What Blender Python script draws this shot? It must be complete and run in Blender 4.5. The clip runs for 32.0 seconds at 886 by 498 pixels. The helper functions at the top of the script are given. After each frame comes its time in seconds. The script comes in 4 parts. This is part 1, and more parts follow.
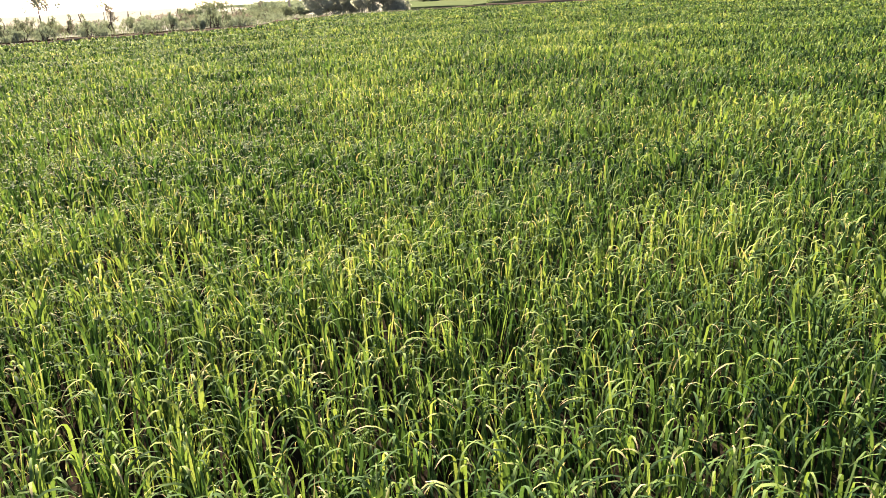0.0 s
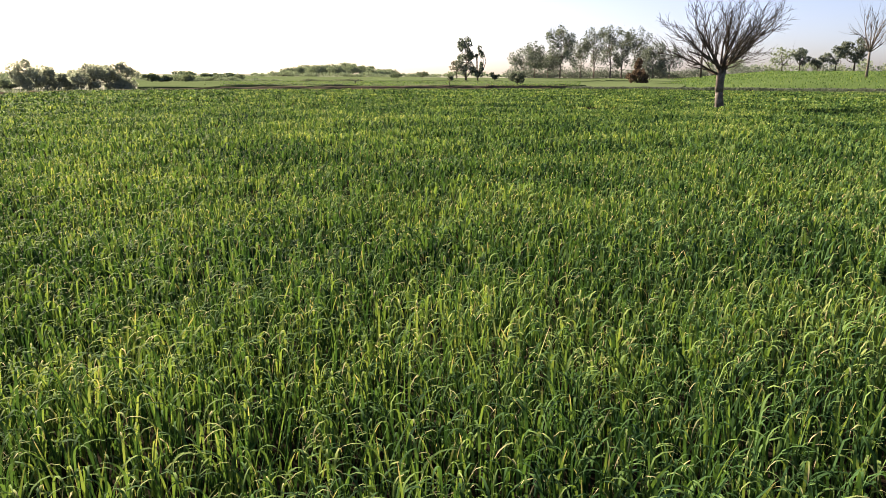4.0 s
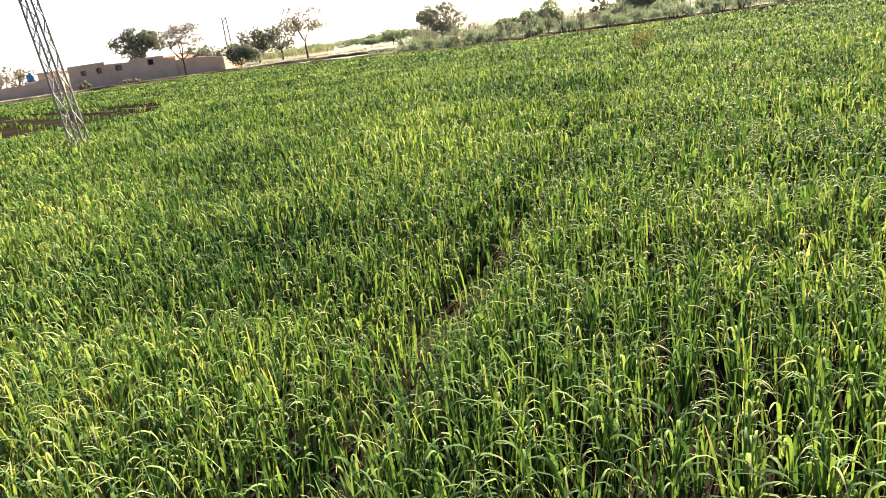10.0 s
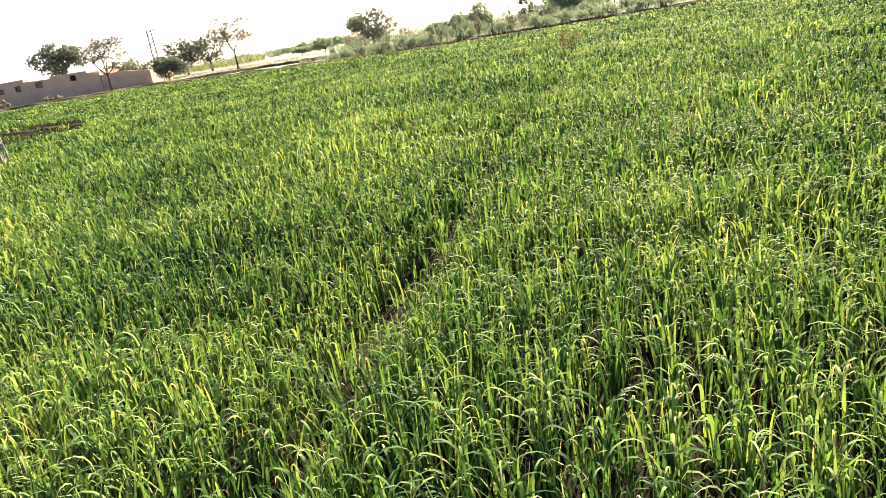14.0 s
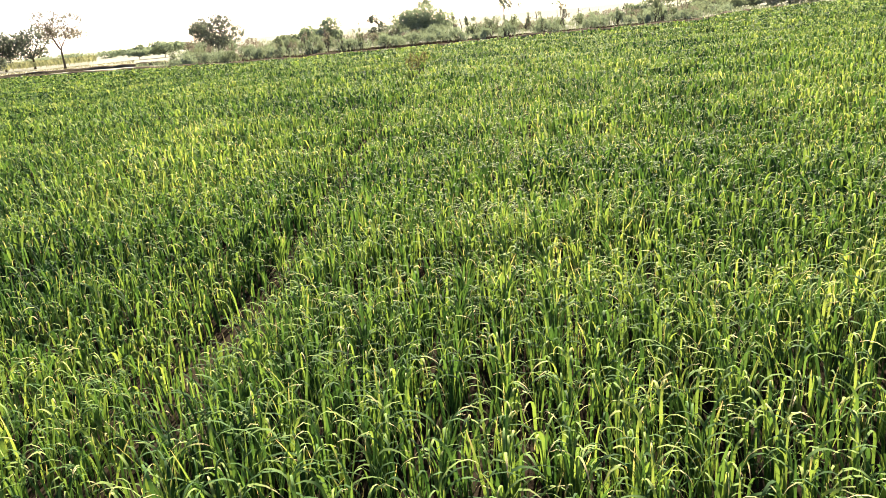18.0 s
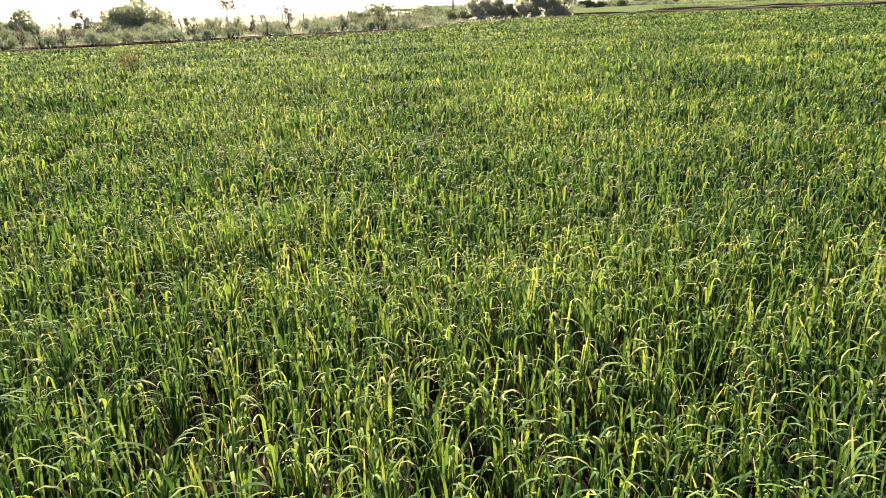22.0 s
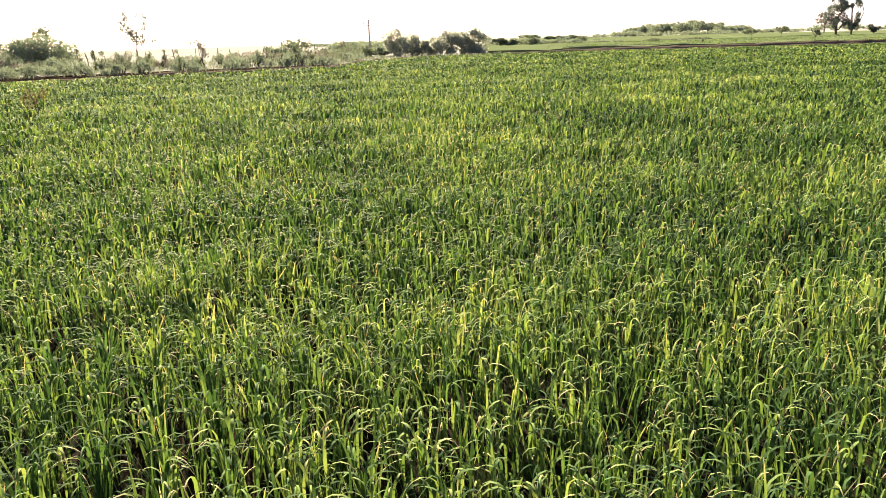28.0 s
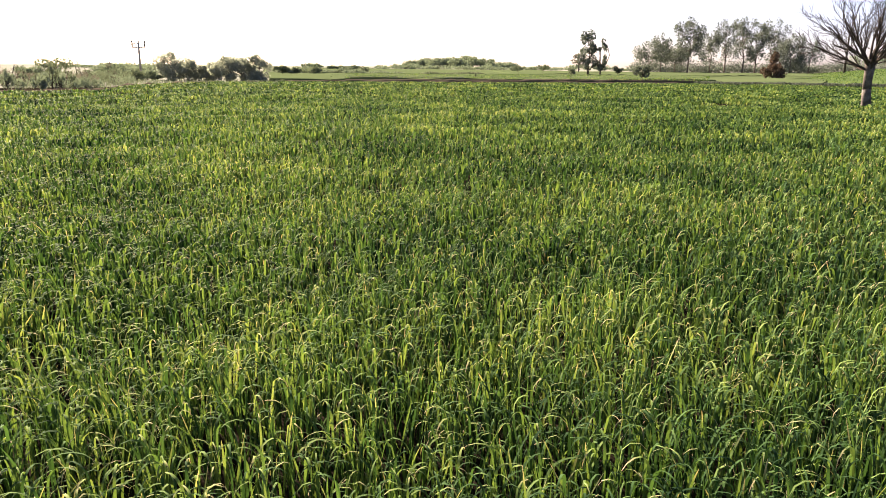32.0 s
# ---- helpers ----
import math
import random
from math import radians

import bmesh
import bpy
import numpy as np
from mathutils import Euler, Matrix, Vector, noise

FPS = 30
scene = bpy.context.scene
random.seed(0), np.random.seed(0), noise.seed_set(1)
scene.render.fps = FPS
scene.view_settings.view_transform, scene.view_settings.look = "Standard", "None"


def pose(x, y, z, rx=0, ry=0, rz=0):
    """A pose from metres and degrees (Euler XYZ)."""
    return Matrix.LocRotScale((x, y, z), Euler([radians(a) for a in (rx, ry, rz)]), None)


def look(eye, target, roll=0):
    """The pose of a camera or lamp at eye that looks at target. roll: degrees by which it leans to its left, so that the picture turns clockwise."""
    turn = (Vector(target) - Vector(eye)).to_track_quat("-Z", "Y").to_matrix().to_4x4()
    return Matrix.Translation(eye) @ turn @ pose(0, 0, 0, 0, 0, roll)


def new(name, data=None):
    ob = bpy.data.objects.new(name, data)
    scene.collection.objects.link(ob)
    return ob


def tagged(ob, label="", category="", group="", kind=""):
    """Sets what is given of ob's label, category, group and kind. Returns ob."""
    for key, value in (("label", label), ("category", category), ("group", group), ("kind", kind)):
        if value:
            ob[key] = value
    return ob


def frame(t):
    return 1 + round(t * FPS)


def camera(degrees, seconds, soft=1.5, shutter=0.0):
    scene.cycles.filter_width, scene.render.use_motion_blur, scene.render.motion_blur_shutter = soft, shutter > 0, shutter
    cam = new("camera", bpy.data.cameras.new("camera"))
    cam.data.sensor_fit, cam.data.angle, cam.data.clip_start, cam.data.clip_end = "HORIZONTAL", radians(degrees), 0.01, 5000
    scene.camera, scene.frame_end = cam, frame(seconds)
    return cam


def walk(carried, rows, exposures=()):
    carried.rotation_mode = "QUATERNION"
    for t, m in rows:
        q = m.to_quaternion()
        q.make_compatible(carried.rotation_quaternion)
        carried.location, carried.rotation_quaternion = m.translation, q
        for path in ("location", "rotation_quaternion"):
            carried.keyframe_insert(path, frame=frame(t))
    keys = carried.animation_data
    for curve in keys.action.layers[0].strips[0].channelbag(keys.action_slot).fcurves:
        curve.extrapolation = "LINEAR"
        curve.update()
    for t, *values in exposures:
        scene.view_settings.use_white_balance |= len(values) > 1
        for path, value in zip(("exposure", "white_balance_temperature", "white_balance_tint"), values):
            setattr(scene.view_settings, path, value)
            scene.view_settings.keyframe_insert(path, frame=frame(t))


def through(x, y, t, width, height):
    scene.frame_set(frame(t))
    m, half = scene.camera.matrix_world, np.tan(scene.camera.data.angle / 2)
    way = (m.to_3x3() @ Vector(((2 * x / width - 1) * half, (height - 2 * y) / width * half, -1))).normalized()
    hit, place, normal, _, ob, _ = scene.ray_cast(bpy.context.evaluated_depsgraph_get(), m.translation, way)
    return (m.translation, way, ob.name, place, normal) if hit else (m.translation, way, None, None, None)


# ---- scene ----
# ---------------------------------------------------------------- camera
cam = camera(62.5, 32.0, soft=0.8)


def view(x, y, z, heading, pitch, lean):
    """Camera pose from a place and a heading clockwise from +Y, pitch and lean in degrees."""
    return (Matrix.Translation((x, y, z)) @ Matrix.Rotation(radians(-heading), 4, "Z")
            @ Matrix.Rotation(radians(90 + pitch), 4, "X") @ Matrix.Rotation(radians(lean), 4, "Z"))


ROWS = [
    (0.0, 0.177, -0.160, 1.543, 26.63, -19.31, -3.17),
    (0.5, 0.149, -0.132, 1.550, 28.99, -18.66, -2.49),
    (1.0, 0.164, -0.121, 1.569, 32.31, -15.46, -2.71),
    (1.5, 0.182, -0.135, 1.575, 39.93, -14.09, -3.10),
    (2.0, 0.184, -0.120, 1.572, 42.99, -15.00, -2.69),
    (2.5, 0.192, -0.119, 1.581, 45.64, -14.53, -2.24),
    (4.5, 0.080, -0.037, 1.585, 47.20, -13.31, 0.58),
    (5.0, 0.065, -0.022, 1.567, 33.21, -15.16, -0.76),
    (5.5, 0.035, -0.010, 1.540, 20.29, -17.81, -3.99),
    (6.0, 0.026, -0.002, 1.547, 14.17, -18.59, -5.15),
    (6.5, -0.001, -0.003, 1.550, 7.26, -18.24, -5.85),
    (7.0, -0.023, 0.002, 1.549, 2.34, -18.23, -6.28),
    (7.5, -0.047, 0.003, 1.552, -4.63, -17.26, -8.05),
    (8.0, -0.061, 0.010, 1.553, -9.58, -16.54, -8.53),
    (8.5, -0.076, 0.011, 1.550, -14.51, -16.68, -8.00),
    (9.0, -0.080, 0.007, 1.552, -19.03, -16.72, -8.58),
    (9.5, -0.091, 0.006, 1.557, -21.89, -16.63, -8.52),
    (10.0, -0.101, 0.006, 1.552, -23.34, -16.81, -8.05),
    (10.5, -0.089, 0.010, 1.553, -22.03, -17.12, -8.72),
    (11.0, -0.067, 0.008, 1.550, -20.36, -17.32, -8.37),
    (11.5, -0.035, 0.004, 1.534, -19.10, -18.96, -7.31),
    (12.0, -0.042, 0.020, 1.540, -15.06, -18.31, -7.61),
    (12.5, -0.075, 0.001, 1.537, -12.57, -19.84, -9.26),
    (13.0, -0.078, -0.003, 1.545, -12.35, -19.14, -8.15),
    (13.5, -0.051, -0.008, 1.552, -16.85, -17.19, -9.38),
    (14.0, -0.045, -0.012, 1.552, -18.68, -17.13, -9.70),
    (14.5, -0.070, -0.019, 1.556, -25.97, -16.48, -8.46),
    (16.5, -0.077, 0.018, 1.546, -24.11, -17.74, -7.66),
    (17.0, -0.063, 0.037, 1.536, -15.36, -18.25, -6.09),
    (17.5, -0.038, 0.036, 1.541, -9.62, -17.15, -5.44),
    (18.0, -0.024, 0.040, 1.541, -6.15, -17.38, -5.35),
    (18.5, 0.001, 0.040, 1.533, -4.41, -18.10, -6.12),
    (19.0, 0.022, 0.050, 1.539, 1.78, -19.44, -4.63),
    (19.5, 0.026, 0.041, 1.533, 4.63, -16.73, -3.22),
    (20.0, 0.039, 0.032, 1.539, 6.66, -17.07, -3.46),
    (20.5, 0.044, 0.038, 1.534, 11.56, -17.67, -2.17),
    (21.0, 0.041, 0.044, 1.531, 13.77, -17.29, -0.89),
    (21.5, 0.042, 0.052, 1.528, 14.04, -18.51, -1.46),
    (22.0, 0.043, 0.063, 1.523, 14.95, -18.38, -2.48),
    (22.5, 0.047, 0.060, 1.535, 14.62, -18.64, -3.41),
    (23.0, 0.042, 0.058, 1.538, 13.67, -17.21, -3.21),
    (23.5, 0.038, 0.059, 1.544, 14.89, -17.98, -3.48),
    (24.0, 0.047, 0.041, 1.547, 18.17, -15.77, -3.60),
    (24.5, 0.048, 0.039, 1.544, 18.44, -17.64, -4.21),
    (25.0, 0.091, 0.037, 1.548, 22.12, -18.46, -1.44),
    (25.5, 0.136, 0.032, 1.530, 20.41, -18.96, -1.18),
    (27.5, 0.001, 0.041, 1.600, 19.89, -17.22, -1.79),
    (28.0, 0.003, 0.039, 1.601, 21.53, -16.01, -1.83),
    (28.5, 0.006, 0.036, 1.597, 22.43, -15.83, -1.45),
    (29.0, 0.011, 0.045, 1.596, 23.18, -15.92, -0.85),
    (29.5, 0.018, 0.050, 1.602, 25.57, -16.28, -0.71),
    (30.0, 0.026, 0.048, 1.594, 28.34, -16.30, -0.03),
    (30.5, 0.037, 0.042, 1.594, 30.40, -16.19, 0.35),
    (31.0, 0.044, 0.050, 1.615, 29.40, -17.33, -3.61),
    (31.5, 0.052, 0.006, 1.618, 33.17, -15.06, -3.80),
    (32.0, 0.064, -0.008, 1.615, 38.46, -14.05, 0.37),
]
walk(cam, [(r[0], view(*r[1:])) for r in ROWS], exposures=[(t, e, k, tint) for t, e, k, tint in (
    (0.0, 3.08, 6750, 28), (1.0, 2.51, 6750, 24), (2.0, 2.41, 6750, 24), (2.5, 2.36, 6750, 22), (4.5, 2.43, 6700, 20), (6.0, 2.75, 6700, 22), (9.0, 2.99, 6650, 20), (13.0, 3.21, 6650, 18),
    (16.5, 3.28, 6650, 18), (20.0, 2.98, 6700, 23), (25.0, 2.96, 6750, 28), (31.0, 2.78, 6750, 27), (32.0, 2.63, 6750, 27))])

# ---------------------------------------------------------------- light
SUN_AZ, SUN_EL = 3.0, 27.0
world = bpy.data.worlds.new("sky")
scene.world = world
world.use_nodes = True
wn = world.node_tree.nodes
sky = wn.new("ShaderNodeTexSky")
sky.sky_type = "NISHITA"
sky.sun_disc = False
sky.sun_elevation = radians(SUN_EL)
sky.sun_rotation = radians(SUN_AZ)
sky.air_density, sky.dust_density, sky.ozone_density = 0.5, 1.5, 0.6
wn["Background"].inputs["Strength"].default_value = 0.041
world.node_tree.links.new(sky.outputs["Color"], wn["Background"].inputs["Color"])

lamp = bpy.data.lights.new("sun", "SUN")
lamp.energy, lamp.angle, lamp.color = 5.0, radians(0.8), (1.0, 0.88, 0.68)
sun = new("sun", lamp)
sd = Vector((math.sin(radians(SUN_AZ)) * math.cos(radians(SUN_EL)), math.cos(radians(SUN_AZ)) * math.cos(radians(SUN_EL)), math.sin(radians(SUN_EL))))
sun.matrix_world = look((0, 0, 60), Vector((0, 0, 60)) - sd)

# ---------------------------------------------------------------- materials


def nodes_of(mat):
    mat.use_nodes = True
    return mat.node_tree.nodes, mat.node_tree.links


def ramp(nodes, stops):
    r = nodes.new("ShaderNodeValToRGB")
    while len(r.color_ramp.elements) < len(stops):
        r.color_ramp.elements.new(0.5)
    for e, (p, c) in zip(r.color_ramp.elements, stops):
        e.position, e.color = p, (*c, 1)
    return r


def solid(name, stops, scale=3.0, fine=40.0, rough=0.85, bump=0.3, metal=0.0, dist=0.02):
    """A rough surface with broad stains and fine grain. stops: colour ramp of (position, colour)."""
    m = bpy.data.materials.new(name)
    n, l = nodes_of(m)
    b = n["Principled BSDF"]
    co = n.new("ShaderNodeNewGeometry")
    a = n.new("ShaderNodeTexNoise")
    a.inputs["Scale"].default_value, a.inputs["Detail"].default_value = scale, 6
    f = n.new("ShaderNodeTexNoise")
    f.inputs["Scale"].default_value, f.inputs["Detail"].default_value = fine, 4
    l.new(co.outputs["Position"], a.inputs["Vector"])
    l.new(co.outputs["Position"], f.inputs["Vector"])
    mix = n.new("ShaderNodeMath")
    mix.operation = "MULTIPLY_ADD"
    mix.inputs[1].default_value = 0.35
    l.new(f.outputs["Fac"], mix.inputs[0])
    sc = n.new("ShaderNodeMath")
    sc.operation = "MULTIPLY_ADD"
    sc.inputs[1].default_value, sc.inputs[2].default_value = 0.9, -0.12
    l.new(a.outputs["Fac"], sc.inputs[0])
    l.new(sc.outputs[0], mix.inputs[2])
    r = ramp(n, stops)
    l.new(mix.outputs[0], r.inputs["Fac"])
    l.new(r.outputs["Color"], b.inputs["Base Color"])
    b.inputs["Roughness"].default_value, b.inputs["Metallic"].default_value = rough, metal
    b.inputs["Specular IOR Level"].default_value = 0.5 if metal else 0.0 if rough > 0.8 else 0.1
    bp = n.new("ShaderNodeBump")
    bp.inputs["Strength"].default_value, bp.inputs["Distance"].default_value = bump, dist
    l.new(mix.outputs[0], bp.inputs["Height"])
    l.new(bp.outputs["Normal"], b.inputs["Normal"])
    return m


def leaf(name, stops, through=0.45, rough=0.4, tip=None, patch=0.15, tint=(1.3, 1.28, 0.72), spec=0.2, sheen=(1.0, 1.0, 1.0), vary=0.44):
    """Thin leaves: per-leaf colour, broad patches, light that shines through, dry tips along the 'along' attribute."""
    m = bpy.data.materials.new(name)
    n, l = nodes_of(m)
    b = n["Principled BSDF"]
    geo = n.new("ShaderNodeNewGeometry")
    noise_ = n.new("ShaderNodeTexNoise")
    noise_.inputs["Scale"].default_value, noise_.inputs["Detail"].default_value = patch, 4
    l.new(geo.outputs["Position"], noise_.inputs["Vector"])
    add = n.new("ShaderNodeMath")
    add.operation = "MULTIPLY_ADD"
    add.inputs[1].default_value = vary
    l.new(geo.outputs["Random Per Island"], add.inputs[0])
    sub = n.new("ShaderNodeMath")
    sub.operation = "MULTIPLY_ADD"
    sub.inputs[1].default_value, sub.inputs[2].default_value = 1.0, -vary / 2
    l.new(noise_.outputs["Fac"], sub.inputs[0])
    l.new(sub.outputs[0], add.inputs[2])
    r = ramp(n, stops)
    l.new(add.outputs[0], r.inputs["Fac"])
    col = r.outputs["Color"]
    if tip:
        at = n.new("ShaderNodeAttribute")
        at.attribute_name = "along"
        tr = n.new("ShaderNodeMapRange")
        tr.inputs["From Min"].default_value, tr.inputs["From Max"].default_value = 0.76, 1.0
        l.new(at.outputs["Fac"], tr.inputs["Value"])
        pick = n.new("ShaderNodeMath")
        pick.operation = "MULTIPLY"
        sel = n.new("ShaderNodeMapRange")
        sel.inputs["From Min"].default_value, sel.inputs["From Max"].default_value = 0.72, 0.92
        l.new(geo.outputs["Random Per Island"], sel.inputs["Value"])
        l.new(tr.outputs["Result"], pick.inputs[0])
        l.new(sel.outputs["Result"], pick.inputs[1])
        mx = n.new("ShaderNodeMix")
        mx.data_type = "RGBA"
        l.new(pick.outputs[0], mx.inputs["Factor"])
        l.new(col, mx.inputs["A"])
        mx.inputs["B"].default_value = (*tip, 1)
        col = mx.outputs["Result"]
    l.new(col, b.inputs["Base Color"])
    b.inputs["Roughness"].default_value = rough
    b.inputs["Specular IOR Level"].default_value = spec
    b.inputs["Specular Tint"].default_value = (*sheen, 1)
    t = n.new("ShaderNodeBsdfTranslucent")
    warm = n.new("ShaderNodeMix")
    warm.data_type, warm.blend_type = "RGBA", "MULTIPLY"
    warm.inputs["Factor"].default_value = 1.0
    l.new(col, warm.inputs["A"])
    warm.inputs["B"].default_value = (*tint, 1)
    l.new(warm.outputs["Result"], t.inputs["Color"])
    ms = n.new("ShaderNodeMixShader")
    ms.inputs["Fac"].default_value = through
    l.new(b.outputs["BSDF"], ms.inputs[1])
    l.new(t.outputs["BSDF"], ms.inputs[2])
    l.new(ms.outputs["Shader"], n["Material Output"].inputs["Surface"])
    return m


WHEAT = leaf("wheat_leaf", [(0.12, (0.006, 0.021, 0.01)), (0.45, (0.046, 0.097, 0.032)), (0.74, (0.122, 0.183, 0.053)), (1.0, (0.27, 0.305, 0.108))],
             through=0.24, rough=0.82, tip=(0.48, 0.36, 0.25), patch=0.35, spec=0.032, tint=(1.42, 1.45, 0.64), sheen=(0.95, 1.0, 0.66), vary=0.62)
EUCALYPT = leaf("grey_green_leaf", [(0.1, (0.09, 0.108, 0.088)), (0.6, (0.125, 0.145, 0.12)), (1.0, (0.165, 0.182, 0.155))], through=0.28, rough=0.6, patch=0.5, spec=0.01, tint=(1.05, 1.1, 0.92))
# dusty foliage tone, paled beyond that so some haze sits in the colour
DUSTY = leaf("dusty_hazed_leaf", [(0.1, (0.118, 0.14, 0.088)), (0.6, (0.145, 0.168, 0.108)), (1.0, (0.175, 0.195, 0.13))], through=0.27, rough=0.8, patch=0.5, spec=0.0, tint=(0.98, 1.06, 0.85))
DARKLEAF = leaf("dark_leaf", [(0.1, (0.058, 0.072, 0.057)), (0.6, (0.085, 0.1, 0.08)), (1.0, (0.115, 0.13, 0.105))], through=0.28, rough=0.6, patch=0.5, spec=0.01, tint=(1.08, 1.12, 0.88))
# distant haze is painted into this paled grey leaf colour
HAZY = leaf("hazed_leaf", [(0.1, (0.16, 0.19, 0.128)), (0.6, (0.185, 0.218, 0.148)), (1.0, (0.21, 0.24, 0.17))], through=0.27, rough=0.85, patch=0.5, spec=0.0, tint=(0.96, 1.06, 0.85))
# round trees: leaf colour lightened further to imitate haze in front of them
PALELEAF = leaf("pale_hazed_leaf", [(0.1, (0.25, 0.27, 0.215)), (0.6, (0.28, 0.3, 0.24)), (1.0, (0.31, 0.325, 0.265))], through=0.45, rough=0.85, patch=0.5, spec=0.0, tint=(1.0, 1.05, 0.9))
DRYLEAF = leaf("dry_leaf", [(0.1, (0.12, 0.112, 0.086)), (0.6, (0.155, 0.145, 0.112)), (1.0, (0.195, 0.182, 0.145))], through=0.28, rough=0.7, patch=0.6, spec=0.0, tint=(1.05, 1.04, 0.95))
REDLEAF = leaf("rusty_leaf", [(0.1, (0.075, 0.073, 0.05)), (0.6, (0.105, 0.1, 0.07)), (1.0, (0.135, 0.128, 0.092))], through=0.28, rough=0.7, patch=0.6, spec=0.0, tint=(1.05, 1.05, 0.9))
RUST = leaf("rust_leaf", [(0.1, (0.075, 0.056, 0.04)), (0.6, (0.105, 0.08, 0.058)), (1.0, (0.14, 0.11, 0.082))], through=0.25, rough=0.7, patch=0.6, spec=0.0, tint=(1.05, 1.0, 0.9))
MUSTARD_LEAF = leaf("mustard_leaf", [(0.1, (0.12, 0.14, 0.075)), (0.6, (0.17, 0.18, 0.1)), (1.0, (0.23, 0.23, 0.13))], through=0.3, rough=0.7, patch=0.3, spec=0.0, tint=(1.1, 1.08, 0.85))
WEED = leaf("bank_weed", [(0.1, (0.06, 0.064, 0.036)), (0.6, (0.09, 0.09, 0.055)), (1.0, (0.13, 0.12, 0.08))], through=0.4, rough=0.8, patch=0.3, spec=0.0)
BARK = solid("bark", [(0.2, (0.035, 0.03, 0.025)), (0.7, (0.08, 0.068, 0.055))], scale=4, fine=30, bump=0.6)
GREYBARK = solid("grey_bark", [(0.2, (0.07, 0.058, 0.048)), (0.7, (0.15, 0.13, 0.11))], scale=4, fine=30, bump=0.6)
PALEBARK = solid("limewashed_bark", [(0.25, (0.05, 0.043, 0.036)), (0.5, (0.1, 0.09, 0.078)), (0.75, (0.19, 0.175, 0.155))], scale=5, fine=24, bump=0.5)
# near-black: shade in the gaps between leaves is put into the soil colour
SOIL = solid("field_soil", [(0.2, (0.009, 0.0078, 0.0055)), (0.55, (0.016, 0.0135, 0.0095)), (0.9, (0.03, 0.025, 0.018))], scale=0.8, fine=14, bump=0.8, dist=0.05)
BANK = solid("bank_earth", [(0.2, (0.038, 0.034, 0.025)), (0.55, (0.066, 0.058, 0.042)), (0.9, (0.105, 0.092, 0.068))], scale=0.8, fine=9, bump=0.8, dist=0.05)
DUST = solid("dry_dust", [(0.2, (0.12, 0.096, 0.07)), (0.8, (0.22, 0.18, 0.135))], scale=0.4, fine=9, bump=0.5, dist=0.05)
# dry ground, lightened so the haze over distant land is in its colour
GROUND = solid("hazed_scrub_ground", [(0.15, (0.15, 0.16, 0.125)), (0.5, (0.195, 0.205, 0.165)), (0.9, (0.25, 0.258, 0.21))], scale=0.08, fine=2.5, bump=0.15, dist=0.02)
FARCROP = solid("far_crop", [(0.15, (0.05, 0.074, 0.033)), (0.5, (0.068, 0.095, 0.043)), (0.9, (0.09, 0.115, 0.056))], scale=0.12, fine=5, bump=0.3, dist=0.08, rough=0.9)
RISECROP = solid("rise_crop", [(0.15, (0.04, 0.066, 0.022)), (0.5, (0.055, 0.088, 0.03)), (0.9, (0.075, 0.105, 0.038))], scale=0.12, fine=5, bump=0.3, dist=0.08, rough=0.9)
MUD = solid("mud_brick", [(0.2, (0.31, 0.225, 0.16)), (0.55, (0.42, 0.305, 0.22)), (0.9, (0.5, 0.38, 0.285))], scale=0.6, fine=8, bump=0.4, dist=0.03)
STEEL = solid("galvanised_steel", [(0.2, (0.12, 0.11, 0.1)), (0.8, (0.25, 0.235, 0.22))], scale=2, fine=30, rough=0.65, metal=0.3, bump=0.1)
CONCRETE = solid("pole_concrete", [(0.2, (0.16, 0.145, 0.13)), (0.8, (0.27, 0.255, 0.235))], scale=2, fine=30, bump=0.2)
BLUE = solid("blue_plastic", [(0.2, (0.02, 0.12, 0.22)), (0.8, (0.04, 0.2, 0.32))], scale=2, fine=20, rough=0.5, bump=0.05)
# dark insulators, and the painted shade inside one window
DARK = solid("insulator_and_window_shade", [(0.2, (0.02, 0.018, 0.015)), (0.8, (0.04, 0.035, 0.03))], bump=0.1)

# ---------------------------------------------------------------- mesh helpers


def at(az, d, z=0.0):
    """A place from a bearing clockwise from +Y in degrees and a distance."""
    return Vector((math.sin(radians(az)) * d, math.cos(radians(az)) * d, z))


def mesh_of(name, verts, faces, mat, smooth=False):
    me = bpy.data.meshes.new(name)
    me.from_pydata([tuple(v) for v in verts], [], faces)
    me.materials.append(mat)
    if smooth:
        me.polygons.foreach_set("use_smooth", [True] * len(me.polygons))
    me.update()
    return me


def part(name, data, parent=None, label=""):
    """data: (verts, faces, material[, smooth]) in the parent's own space."""
    ob = new(name, mesh_of(name, *data))
    if parent is not None:
        ob.parent = parent
    return tagged(ob, label=label)


def thing(name, place, label, category, group="", kind="", turn=0.0):
    ob = new(name)
    ob.empty_display_size = 0.2
    ob.location = place
    ob.rotation_euler = (0, 0, radians(turn))
    return tagged(ob, label, category, group, kind)


def box(verts, faces, lo, hi, m=None):
    b = len(verts)
    for x in (lo[0], hi[0]):
        for y in (lo[1], hi[1]):
            for z in (lo[2], hi[2]):
                v = Vector((x, y, z))
                verts.append(m @ v if m else v)
    for f in ((0, 1, 3, 2), (4, 6, 7, 5), (0, 4, 5, 1), (2, 3, 7, 6), (0, 2, 6, 4), (1, 5, 7, 3)):
        faces.append(tuple(b + i for i in f))


